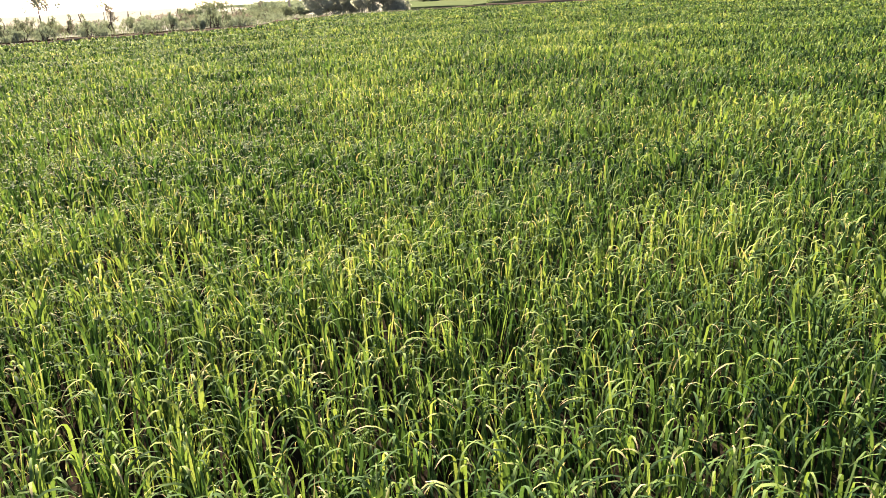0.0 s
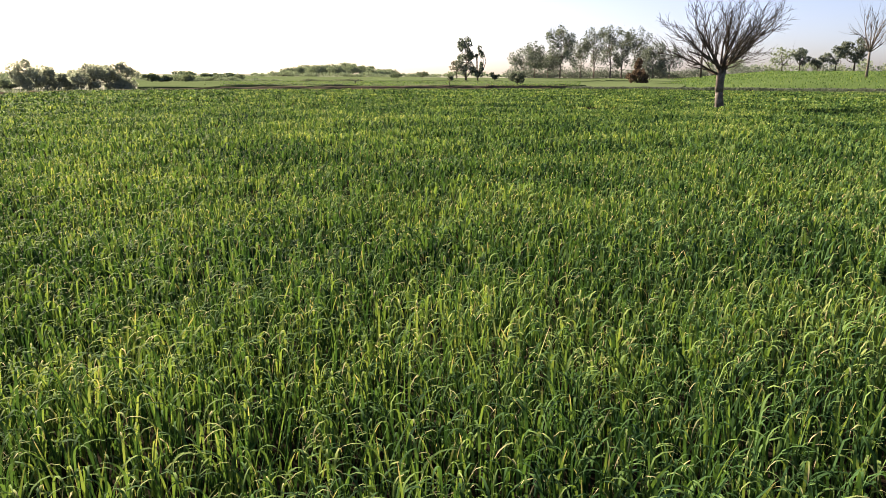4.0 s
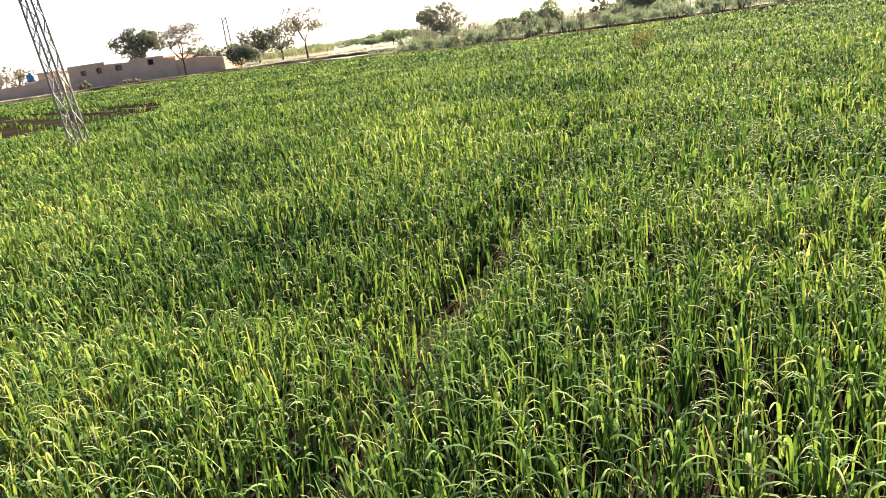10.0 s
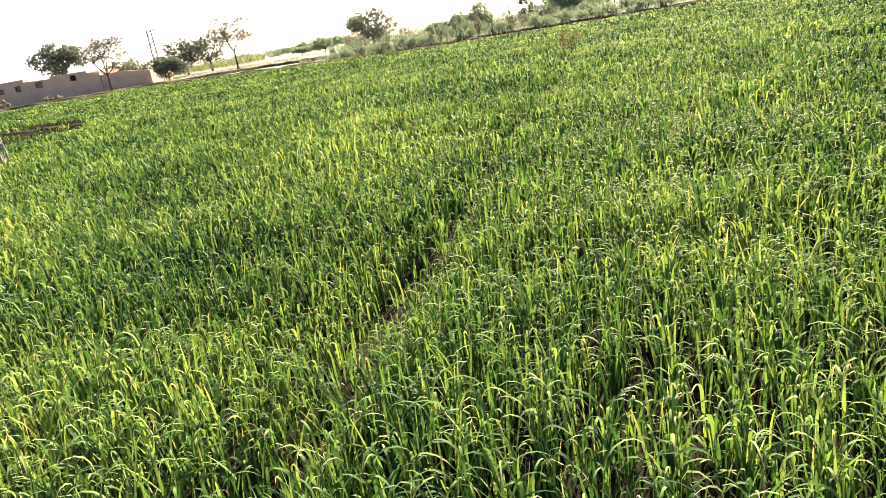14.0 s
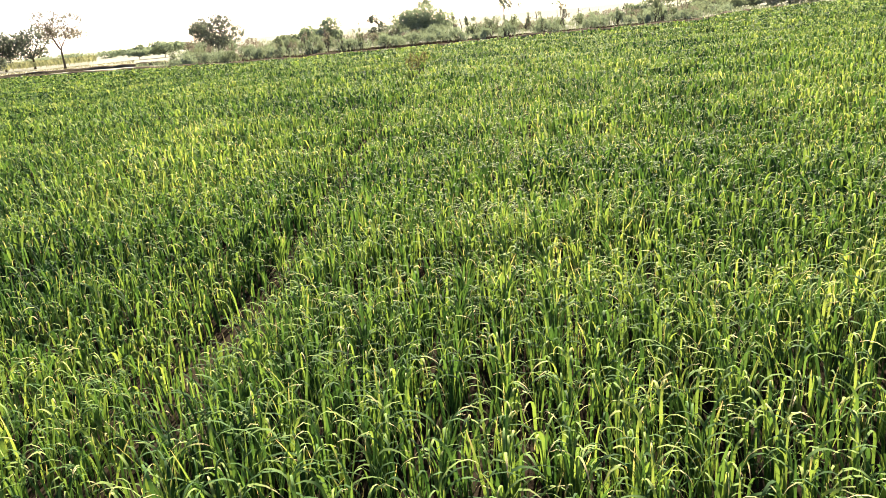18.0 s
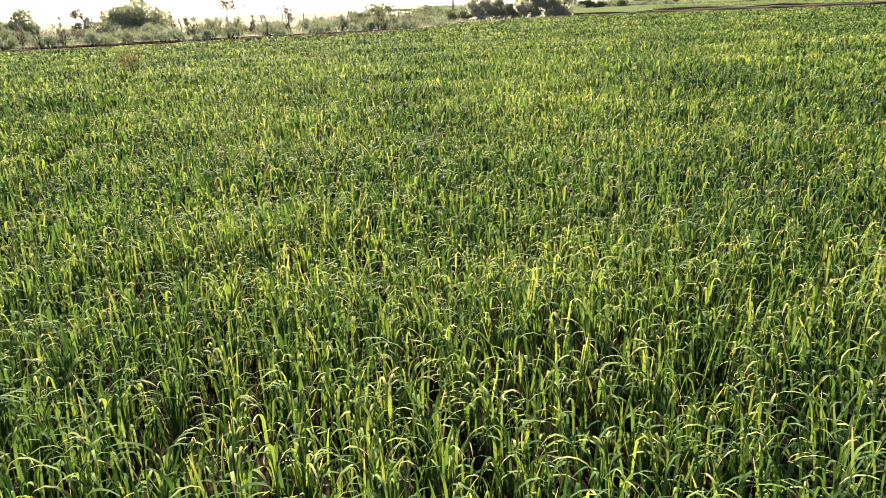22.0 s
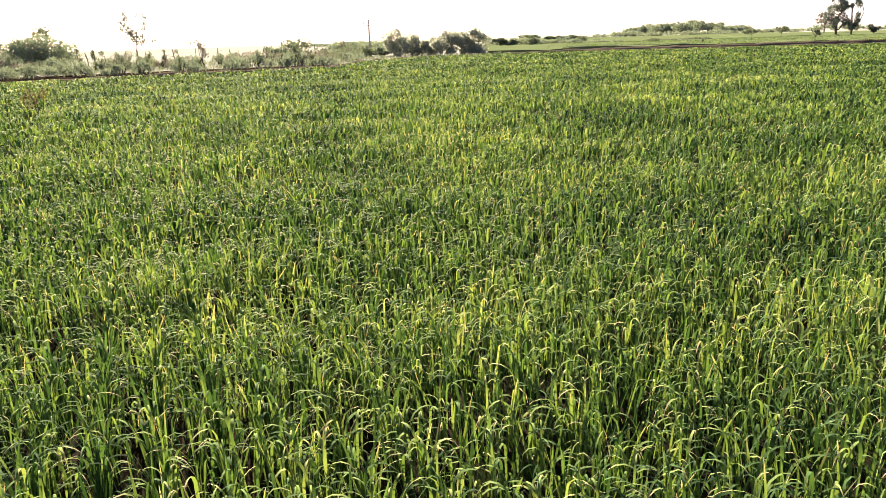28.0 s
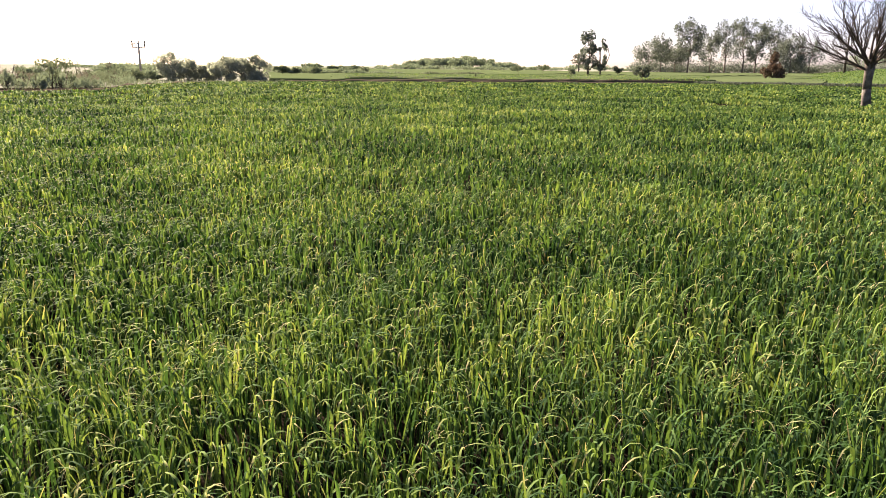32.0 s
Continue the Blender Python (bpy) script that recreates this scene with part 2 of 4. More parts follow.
def tube(verts, faces, pts, radii, sides=6, cap=True):
    """A bent tapered tube along pts."""
    b0 = len(verts)
    n = len(pts)
    for i, (p, r) in enumerate(zip(pts, radii)):
        d = (pts[min(i + 1, n - 1)] - pts[max(i - 1, 0)])
        d = d.normalized() if d.length > 1e-9 else Vector((0, 0, 1))
        a = d.cross(Vector((0.31, 0.95, 0.05))).normalized()
        c = d.cross(a)
        for k in range(sides):
            t = 2 * math.pi * k / sides
            verts.append(p + (a * math.cos(t) + c * math.sin(t)) * r)
    for i in range(n - 1):
        for k in range(sides):
            k2 = (k + 1) % sides
            faces.append((b0 + i * sides + k, b0 + i * sides + k2, b0 + (i + 1) * sides + k2, b0 + (i + 1) * sides + k))
    if cap:
        faces.append(tuple(b0 + (n - 1) * sides + k for k in range(sides)))
        faces.append(tuple(b0 + k for k in reversed(range(sides))))


def cloud(rng, blobs, count, size, gaps=0.35, droop=0.2, slim=0.5):
    """Many small leaves in uneven clumps: blobs are (centre, radii)."""
    cs = np.array([list(c) for c, r in blobs])
    rs = np.array([list(r) for c, r in blobs])
    vol = rs.prod(1) ** (2 / 3)
    which = rng.choice(len(blobs), size=count, p=vol / vol.sum())
    d = rng.normal(size=(count, 3))
    d /= np.linalg.norm(d, axis=1)[:, None]
    rad = rng.uniform(0.25, 1.0, count) ** 0.5
    lump = np.sin(d[:, 0] * 5.1 + which * 1.7) * np.sin(d[:, 1] * 4.3 + which) * np.sin(d[:, 2] * 4.7 + which * 2.1)
    keep = rng.uniform(size=count) > gaps * (0.5 - 1.6 * lump)
    p = cs[which] + d * rs[which] * (rad * (1 + 0.25 * lump))[:, None]
    p, d = p[keep], d[keep]
    n = len(p)
    u = rng.normal(size=(n, 3))
    u[:, 2] -= droop
    u /= np.linalg.norm(u, axis=1)[:, None]
    # leaves turn their faces roughly to the light
    w = np.cross(u, rng.normal(size=(n, 3)) + np.array([-0.02, 1.0, 0.3]) * 1.3)
    w /= np.linalg.norm(w, axis=1)[:, None]
    s = size * rng.uniform(0.55, 1.4, n)[:, None]
    quad = np.stack([p - u * s, p + w * s * slim, p + u * s, p - w * s * slim], 1).reshape(-1, 3)
    return quad, np.arange(4 * n).reshape(-1, 4)


def fast_mesh(name, co, quads, mat, smooth=False):
    me = bpy.data.meshes.new(name)
    co = np.ascontiguousarray(co, dtype=np.float32)
    q = np.ascontiguousarray(quads, dtype=np.int32)
    me.vertices.add(len(co))
    me.vertices.foreach_set("co", co.ravel())
    me.loops.add(q.size)
    me.loops.foreach_set("vertex_index", q.ravel())
    me.polygons.add(len(q))
    me.polygons.foreach_set("loop_start", np.arange(0, q.size, q.shape[1], dtype=np.int32))
    if smooth:
        me.polygons.foreach_set("use_smooth", np.ones(len(q), dtype=bool))
    me.materials.append(mat)
    me.update(calc_edges=True)
    return me


def leaves_part(name, co, quads, mat, parent, label=""):
    ob = new(name, fast_mesh(name, co, quads, mat))
    ob.parent = parent
    return tagged(ob, label=label)


# ---------------------------------------------------------------- ground
def strip(name, pts, width, z0, z1, mat, label, category, segs=40, rough=0.15, seed=1):
    """A long low bank or track along pts with uneven edges, flat (z0 == z1) or with a raised crown."""
    rng = np.random.default_rng(seed)
    P = [Vector(p) for p in pts]
    L = [0.0]
    for a, b in zip(P, P[1:]):
        L.append(L[-1] + (b - a).length)
    verts, faces = [], []
    prof = [(-1.0, 0.0), (-0.55, 0.75), (-0.15, 1.0), (0.25, 0.95), (0.6, 0.7), (1.0, 0.0)]
    for i in range(segs + 1):
        s = L[-1] * i / segs
        k = max(j for j in range(len(L) - 1) if L[j] <= s + 1e-9)
        f = (s - L[k]) / (L[k + 1] - L[k])
        c = P[k].lerp(P[k + 1], f)
        d = (P[k + 1] - P[k]).normalized()
        nrm = Vector((d.y, -d.x, 0))
        hs = 1 + rough * 2 * rng.normal() * 0.5
        for u, h in prof:
            w = width * 0.5 * (1 + rough * rng.normal())
            verts.append(Vector((c.x, c.y, 0)) + nrm * (u * w) + Vector((0, 0, z0 + (z1 - z0) * h * max(0.2, hs) if h > 0 else z0 - 0.03)))
    m = len(prof)
    for i in range(segs):
        for j in range(m - 1):
            faces.append((i * m + j, i * m + j + 1, (i + 1) * m + j + 1, (i + 1) * m + j))
    ob = new(name, mesh_of(name, verts, faces, mat, True))
    return tagged(ob, label, category, kind="structure")


def slab(name, corners, z0, z1, mat, label, category, kind="structure", cell=4.0, bump=0.08, seed=2):
    """A crop or field that stays far off: a closed low block with an uneven top, on four corners in order."""
    rng = np.random.default_rng(seed)
    c = [Vector((*p, 0)) for p in corners]
    nu = max(2, int((c[1] - c[0]).length / cell))
    nv = max(2, int((c[2] - c[1]).length / cell))
    verts, faces = [], []
    for i in range(nu + 1):
        for j in range(nv + 1):
            a = c[0].lerp(c[1], i / nu)
            b = c[3].lerp(c[2], i / nu)
            p = a.lerp(b, j / nv)
            verts.append(Vector((p.x + rng.normal() * 0.15, p.y + rng.normal() * 0.15, z1 + rng.normal() * bump)))
    for i in range(nu):
        for j in range(nv):
            k = i * (nv + 1) + j
            faces.append((k, k + nv + 1, k + nv + 2, k + 1))
    ring = [i * (nv + 1) for i in range(nu + 1)] + [nu * (nv + 1) + j for j in range(1, nv + 1)]
    ring += [i * (nv + 1) + nv for i in range(nu - 1, -1, -1)] + [j for j in range(nv - 1, 0, -1)]
    base = len(verts)
    for k in ring:
        verts.append(Vector((verts[k].x, verts[k].y, z0)))
    n = len(ring)
    for k in range(n):
        faces.append((ring[k], ring[(k + 1) % n], base + (k + 1) % n, base + k))
    ob = new(name, mesh_of(name, verts, faces, mat, False))
    return tagged(ob, label, category, kind=kind)


# one sheet to the horizon
verts, faces = [], []
rings = [0, 20, 45, 80, 130, 220, 400, 800, 1600, 3500]
SEG = 48
verts.append(Vector((0, 0, 0)))
for r in rings[1:]:
    for k in range(SEG):
        verts.append(Vector((math.sin(2 * math.pi * k / SEG) * r, math.cos(2 * math.pi * k / SEG) * r, 0)))
for k in range(SEG):
    faces.append((0, 1 + (k + 1) % SEG, 1 + k))
for i in range(len(rings) - 2):
    for k in range(SEG):
        a, b = 1 + i * SEG + k, 1 + i * SEG + (k + 1) % SEG
        faces.append((a, b, b + SEG, a + SEG))
ground = tagged(new("ground", mesh_of("ground", verts, faces, GROUND)), "flat dry scrubby farmland to the horizon, paled for haze", "ground", kind="structure")

# ---------------------------------------------------------------- wheat
FURROW = [(-1.33, 1.0), (-1.37, 1.7), (-1.45, 3.3), (-1.75, 8.0), (-2.4, 20.0), (-3.2, 39.0)]


def furrow_x(y):
    return np.interp(y, [p[1] for p in FURROW], [p[0] for p in FURROW])


def waves(x, y, seed, scale):
    r = np.random.default_rng(seed)
    out = np.zeros_like(x)
    for k in range(7):
        a, f, p = r.uniform(0, 2 * math.pi), r.uniform(0.5, 1.7) / scale, r.uniform(0, 6.28)
        out += np.sin((x * math.cos(a) + y * math.sin(a)) * f * 2 * math.pi + p + 1.3 * np.sin(y * f * 2.1 + p))
    return out / 7 ** 0.5


def far_edge(x):
    """Where the field ends, as y over x."""
    return np.interp(x, [-80, -54, -49.7, -42.5, -24, -14, 10, 14.2, 20.8, 31.6, 45.5, 55.5, 59, 61, 62], [33, 41, 46.4, 54, 45.5, 38.5, 41, 49.6, 57.2, 54.8, 45.5, 36, 29, 10, -14])


def in_field(x, y):
    az = np.degrees(np.arctan2(x, y))
    d = np.hypot(x, y)
    ok = (y < far_edge(x)) & (y > -14) & (x < 62) & (x > -62)
    # bare strip past the lattice mast, narrowing towards the middle of the field
    bare = (az < -42.5) & (d > 23.6 + 0.19 * (az + 43)) & (d < 31 - 1.1 * (az + 43)) & (np.sin(x * 2.7 + y * 1.1) * np.sin(y * 2.3 - x) < 0.75)
    return ok & ~bare


# how far along a leaf its joints sit, for each number of segments
NODES = {1: (0, 1), 2: (0, 0.62, 1), 3: (0, 0.54, 0.77, 1), 4: (0, 0.5, 0.66, 0.82, 1), 5: (0, 0.48, 0.6, 0.73, 0.86, 1),
         6: (0, 0.46, 0.57, 0.68, 0.78, 0.89, 1), 8: (0, 0.3, 0.46, 0.55, 0.64, 0.73, 0.82, 0.91, 1)}


def blades(rng, x, y, segs, length, width, wide, level=0.0, canopy=0.37):
    """Wheat leaves rooted at x, y: a straight lower part, then most of them hook over at the top of the canopy. level: how even the tops are.
    Returns coordinates, quads and the position along each leaf."""
    n = len(x)
    big = waves(x, y, 5, 9.0)
    mid = waves(x * 0.45, y, 6, 1.5)
    tall = 1 + 0.055 * big + 0.09 * mid
    fx = np.abs(x - furrow_x(y))
    tall *= 1 - np.interp(y, [0, 4, 7, 40], [0.38, 0.38, 0.28, 0.18]) * (1 - np.clip((fx - 0.05) / 0.25, 0, 1))
    left = furrow_x(y) - x
    tall *= 1 - 0.38 * np.exp(-((left - 0.35) / 0.32) ** 2) * np.exp(-((y - 3.2) / 1.3) ** 2)
    phi = rng.uniform(0, 2 * math.pi, n)
    kind = rng.uniform(size=n)
    erect = kind < 0.2 - 0.16 * min(1.0, level * 2.5)
    low = kind > 0.74
    L = length * rng.uniform(0.8, 1.25, n) * tall
    th0 = rng.uniform(0.02, 0.3 + 0.25 * level, n)
    th1 = np.where(erect, rng.uniform(0.15, 0.8, n), rng.uniform(2.0, 3.2, n))
    start = np.where(erect, 0.2, rng.uniform(0.44, 0.72, n))
    W = width * rng.uniform(0.7, 1.3, n) * wide
    twist = rng.normal(0, 0.5, n)
    s = np.array(NODES[segs])
    pos = np.zeros((n, segs + 1, 3))
    pos[:, 0] = np.stack([x, y, np.zeros(n)], -1)
    for i in range(1, segs + 1):
        sm = (s[i] + s[i - 1]) / 2
        th = th0 + (th1 - th0) * np.clip((sm - start) / (0.96 - start), 0, 1) ** 0.9
        step = L * (s[i] - s[i - 1])
        pos[:, i, 0] = pos[:, i - 1, 0] + np.sin(phi) * np.sin(th) * step
        pos[:, i, 1] = pos[:, i - 1, 1] + np.cos(phi) * np.sin(th) * step
        pos[:, i, 2] = pos[:, i - 1, 2] + np.cos(th) * step
    top = canopy * tall * rng.uniform(0.72 + 0.16 * level, 1.06 - 0.03 * level, n)
    top = np.where(low & (level < 0.6), top * 0.64, top) * np.where(erect, 1.08, 1.0)
    pos[:, :, 2] += (top - pos[:, :, 2].max(1))[:, None]
    pos[:, :, 2] = np.maximum(pos[:, :, 2], 0.01)
    prof = np.clip(0.6 + 1.0 * s, 0, 1) * (1 - s ** 4) + 0.05
    ang = phi[:, None] + twist[:, None] * s[None]
    side = np.stack([np.cos(ang), -np.sin(ang), 0.3 * np.sin(twist)[:, None] * np.ones_like(ang)], -1)
    half = side * (W[:, None] * prof[None] * 0.5)[..., None]
    co = np.stack([pos - half, pos + half], 2).reshape(n, -1, 3)
    base = (np.arange(n) * (2 * (segs + 1)))[:, None, None]
    k = np.arange(segs)[None, :, None] * 2
    quads = (base + k + np.array([0, 1, 3, 2])[None, None]).reshape(-1, 4)
    along = np.broadcast_to(np.repeat(s, 2)[None], (n, 2 * (segs + 1)))
    return co.reshape(-1, 3), quads, along.reshape(-1)


def far_tufts(name, rng, a0, a1, d0, d1, count, z, length, width, mat, label, category, segs=2):
    """Coarse leaves over a plot that stays far off; z: height of the plot over bearing and distance."""
    r = np.sqrt(rng.uniform(d0 * d0, d1 * d1, count))
    a = rng.uniform(a0, a1, count)
    x, y = r * np.sin(np.radians(a)), r * np.cos(np.radians(a))
    co, q, al = blades(rng, x, y, segs, length, width, 1.0, 0.6, length)
    co[:, 2] += np.repeat(z(a, r), 2 * (segs + 1))
    return tagged(new(name, fast_mesh(name, co, q, mat, smooth=True)), label, category, kind="stuff")


# thin hollows where the crop failed, lying across the far half of the field
hr = np.random.default_rng(31)
HOLLOWS = [(d * math.sin(a), d * math.cos(a), lx, ly) for d, a, lx, ly in
           [(hr.uniform(30, 50), radians(hr.uniform(-45, 66)), hr.uniform(0.5, 1.8), hr.uniform(0.5, 1.0)) for k in range(46)]]
HOLLOWS += [(d * math.sin(radians(a)), d * math.cos(radians(a)), lx, ly) for a, d, lx, ly in
            [(43.0, 43, 2.1, 0.9), (50.6, 45, 1.7, 0.9), (39.7, 33, 0.5, 0.6), (-8.5, 23, 0.55, 0.35)]]


def sow(rng, r0, r1, a0, a1, density):
    """Random places in a ring sector of the field."""
    area = 0.5 * radians(a1 - a0) * (r1 * r1 - r0 * r0)
    n = int(area * density)
    r = np.sqrt(rng.uniform(r0 * r0, r1 * r1, n))
    a = np.radians(rng.uniform(a0, a1, n))
    x, y = r * np.sin(a), r * np.cos(a)
    # sown rows run roughly along y, gently uneven
    x = x + 0.035 * np.sin(2 * math.pi * x / 0.2)
    keep = in_field(x, y)
    gap = np.abs(x - furrow_x(y))
    thin = np.clip((gap - np.interp(y, [0, 2.4, 3.2, 4.6, 6, 40], [0.0, 0.02, 0.06, 0.04, 0.01, 0.0])) / 0.11, np.interp(y, [0, 2.4, 3.2, 4.6, 6.5, 40], [0.5, 0.45, 0.32, 0.45, 0.55, 0.6]), 1)
    for cx, cy, lx, ly in HOLLOWS:
        keep &= ((x - cx) / lx) ** 2 + ((y - cy + 0.12 * np.sin(x * 1.7)) / ly) ** 2 > 1
    patchy = np.clip(0.95 + 0.16 * waves(x, y, 9, 1.6), 0.35, 1)
    keep &= rng.uniform(size=n) < thin * patchy
    return x[keep], y[keep]


rng = np.random.default_rng(11)
A0, A1 = -62, 82
ZONES = [  # ring from, to, sector, leaves a square metre, segments, leaf length, leaf width, widening, evenness
    (0.9, 3.4, A0, A1, 980, 8, 0.31, 0.0095, 1.0, 0.0),
    (3.4, 5.0, A0, A1, 800, 6, 0.3, 0.0102, 1.1, 0.1),
    (5.0, 8.0, A0, A1, 560, 5, 0.29, 0.0112, 1.35, 0.2),
    (8.0, 13.0, A0, A1, 320, 4, 0.235, 0.0125, 1.65, 0.35),
    (13.0, 19.0, A0, A1, 180, 3, 0.22, 0.013, 2.3, 0.5),
    (19.0, 28.0, A0, A1, 112, 3, 0.205, 0.013, 3.0, 0.7),
    (28.0, 38.0, A0, A1, 72, 2, 0.195, 0.013, 4.2, 0.85),
    (38.0, 80.0, A0, A1, 32, 2, 0.2, 0.013, 7.0, 1.0),
    (0.6, 4.0, A1, 360 + A0, 420, 3, 0.33, 0.0125, 1.3, 0.1),
    (4.0, 9.0, A1, 360 + A0, 80, 2, 0.3, 0.0125, 3.0, 0.5),
    (9.0, 26.0, A1, 360 + A0, 10, 2, 0.4, 0.0125, 7.0, 0.5),
]
cos, qs, als, off = [], [], [], 0
for r0, r1, a0, a1, dens, segs, length, width, wide, level in ZONES:
    x, y = sow(rng, r0, r1, a0, a1, dens)
    co, q, al = blades(rng, x, y, segs, length, width, wide, level)
    cos.append(co), qs.append(q + off), als.append(al * (1.0 if segs > 3 else 0.9))
    off += len(co)
me = fast_mesh("wheat_crop", np.concatenate(cos), np.concatenate(qs), WHEAT, smooth=True)
attr = me.attributes.new("along", "FLOAT", "POINT")
attr.data.foreach_set("value", np.concatenate(als).astype(np.float32))
wheat = tagged(new("wheat_crop", me), "dense knee-high green wheat with arching leaves and dry tips", "wheat", kind="stuff")

soil = slab("field", [(-62, -14.5), (62.3, -14.5), (62.3, 58), (-62, 58)], -0.2, 0.012, SOIL, "brown soil under the standing wheat, darkened as shade between leaves", "soil", cell=1.5, bump=0.004)

# ---------------------------------------------------------------- land round the field
EDGE = [(-80, 33.4), (-54, 41.4), (-49.7, 46.8), (-42.5, 54.4), (-24, 45.9), (-14, 38.9), (10, 41.4), (14.2, 50), (20.8, 57.6), (31.6, 55.2), (45.5, 45.9), (55.5, 36.4)]
strip("field_bank", [(x, y + 0.5, 0) for x, y in EDGE], 1.4, 0.0, 0.36, BANK, "low uneven earth bank along the end of the field", "bank", segs=160, rough=0.12, seed=3)
strip("track", [tuple(at(-66, 112)), tuple(at(-55, 101)), tuple(at(-47, 99)), tuple(at(-38, 93)), tuple(at(-30, 86)), tuple(at(-24, 76)), tuple(at(-17, 68))],
      6.0, 0.012, 0.06, DUST, "pale dusty farm track beside the mud wall", "track", segs=90, rough=0.06, seed=4)
strip("track_bank", [tuple(at(-66, 101)), tuple(at(-55, 91)), tuple(at(-47, 90)), tuple(at(-38, 85)), tuple(at(-30, 78)), tuple(at(-25, 70)), tuple(at(-18, 61))],
      1.6, 0.0, 0.24, BANK, "low dark earth bank beside the dusty track", "bank", segs=90, rough=0.2, seed=5)
strip("plot_bank", [tuple(at(-70, 20.5)), tuple(at(-55, 21.8)), tuple(at(-47, 23.2)), tuple(at(-42, 24.2))], 0.7, 0.0, 0.07, BANK,
      "small crumbling earth bank beside the bare strip", "bank", segs=60, rough=0.2, seed=6)
strip("plot_bank", [tuple(at(-70, 56)), tuple(at(-55, 44.5)), tuple(at(-47, 36)), tuple(at(-42.5, 31.5))], 0.8, 0.0, 0.08, BANK,
      "small crumbling earth bank beside the bare strip", "bank", segs=60, rough=0.2, seed=7)


def band(az0, d0, az1, d1, az2, d2, az3, d3):
    return [tuple(at(a, d))[:2] for a, d in ((az0, d0), (az1, d1), (az2, d2), (az3, d3))]


slab("far_field", band(25.5, 78, 31, 80, 30, 132, 25, 132), 0.0, 0.3, FARCROP, "far plot of pale green wheat past the scrub", "crop", kind="stuff", cell=4, bump=0.06, seed=19)
slab("far_field", band(30, 74, 58.5, 84, 57, 126, 30, 122), 0.0, 0.42, FARCROP, "far plot of smooth green wheat behind low banks", "crop", kind="stuff", cell=3, bump=0.06, seed=9)
slab("far_field", band(25, 134, 46, 134, 46, 340, 25, 340), 0.0, 0.28, FARCROP, "far green plots fading into haze", "crop", kind="stuff", cell=8, bump=0.05, seed=14)
slab("far_field", band(44, 132, 66, 132, 66, 185, 42, 230), 0.0, 0.5, FARCROP, "far plot of green wheat below the tall trees", "crop", kind="stuff", cell=4, bump=0.06, seed=10)
strip("far_bank", [tuple(at(31, 70)), tuple(at(40, 71)), tuple(at(52, 80)), tuple(at(57, 83))], 2.0, 0.0, 0.42, BANK, "low grassy bank between far plots", "bank", segs=60, rough=0.08, seed=11)
strip("far_bank", [tuple(at(42, 128)), tuple(at(55, 128)), tuple(at(66, 128))], 3.0, 0.0, 0.5, FARCROP, "low grassy bank between far plots", "bank", segs=60, rough=0.08, seed=12)
strip("hedge_bank", [tuple(at(57, 70)), tuple(at(66, 68)), tuple(at(80, 67)), tuple(at(95, 72))], 2.2, 0.0, 0.34, FARCROP, "overgrown green bank at the side of the field", "bank", segs=90, rough=0.07, seed=13)

# the land rises gently beyond the hedge bank
verts, faces = [], []
for i in range(25):
    a = 63 + 47 * i / 24
    for d, z in ((71, 0.05), (95, 0.9), (130, 1.5), (168, 2.2), (200, 2.3), (320, 0.0)):
        verts.append(at(a, d, z * min(1.0, i / 4) + 0.02))
for i in range(24):
    for j in range(5):
        k = i * 6 + j
        faces.append((k, k + 1, k + 7, k + 6))
tagged(new("rising_field", mesh_of("rising_field", verts, faces, RISECROP, True)), "green field on gently rising land past the bank", "field", kind="structure")
slab("far_field", band(57.5, 72, 65, 71, 66, 130, 58, 130), 0.0, 0.3, FARCROP, "green plot behind the overgrown bank", "crop", kind="stuff", cell=4, bump=0.06, seed=15)

# ---------------------------------------------------------------- trees and scrub


def height_for(d, el):
    return 1.57 + d * math.tan(radians(el))


def limb(rng, verts, faces, a, b, r0, r1, sag=0.12, sides=5, n=4):
    d = b - a
    side = Vector(rng.normal(size=3)) * d.length * sag
    pts = [a.lerp(b, t) + side * math.sin(math.pi * t) for t in np.linspace(0, 1, n + 1)]
    tube(verts, faces, pts, list(np.linspace(r0, r1, n + 1)), sides, cap=False)
    return pts


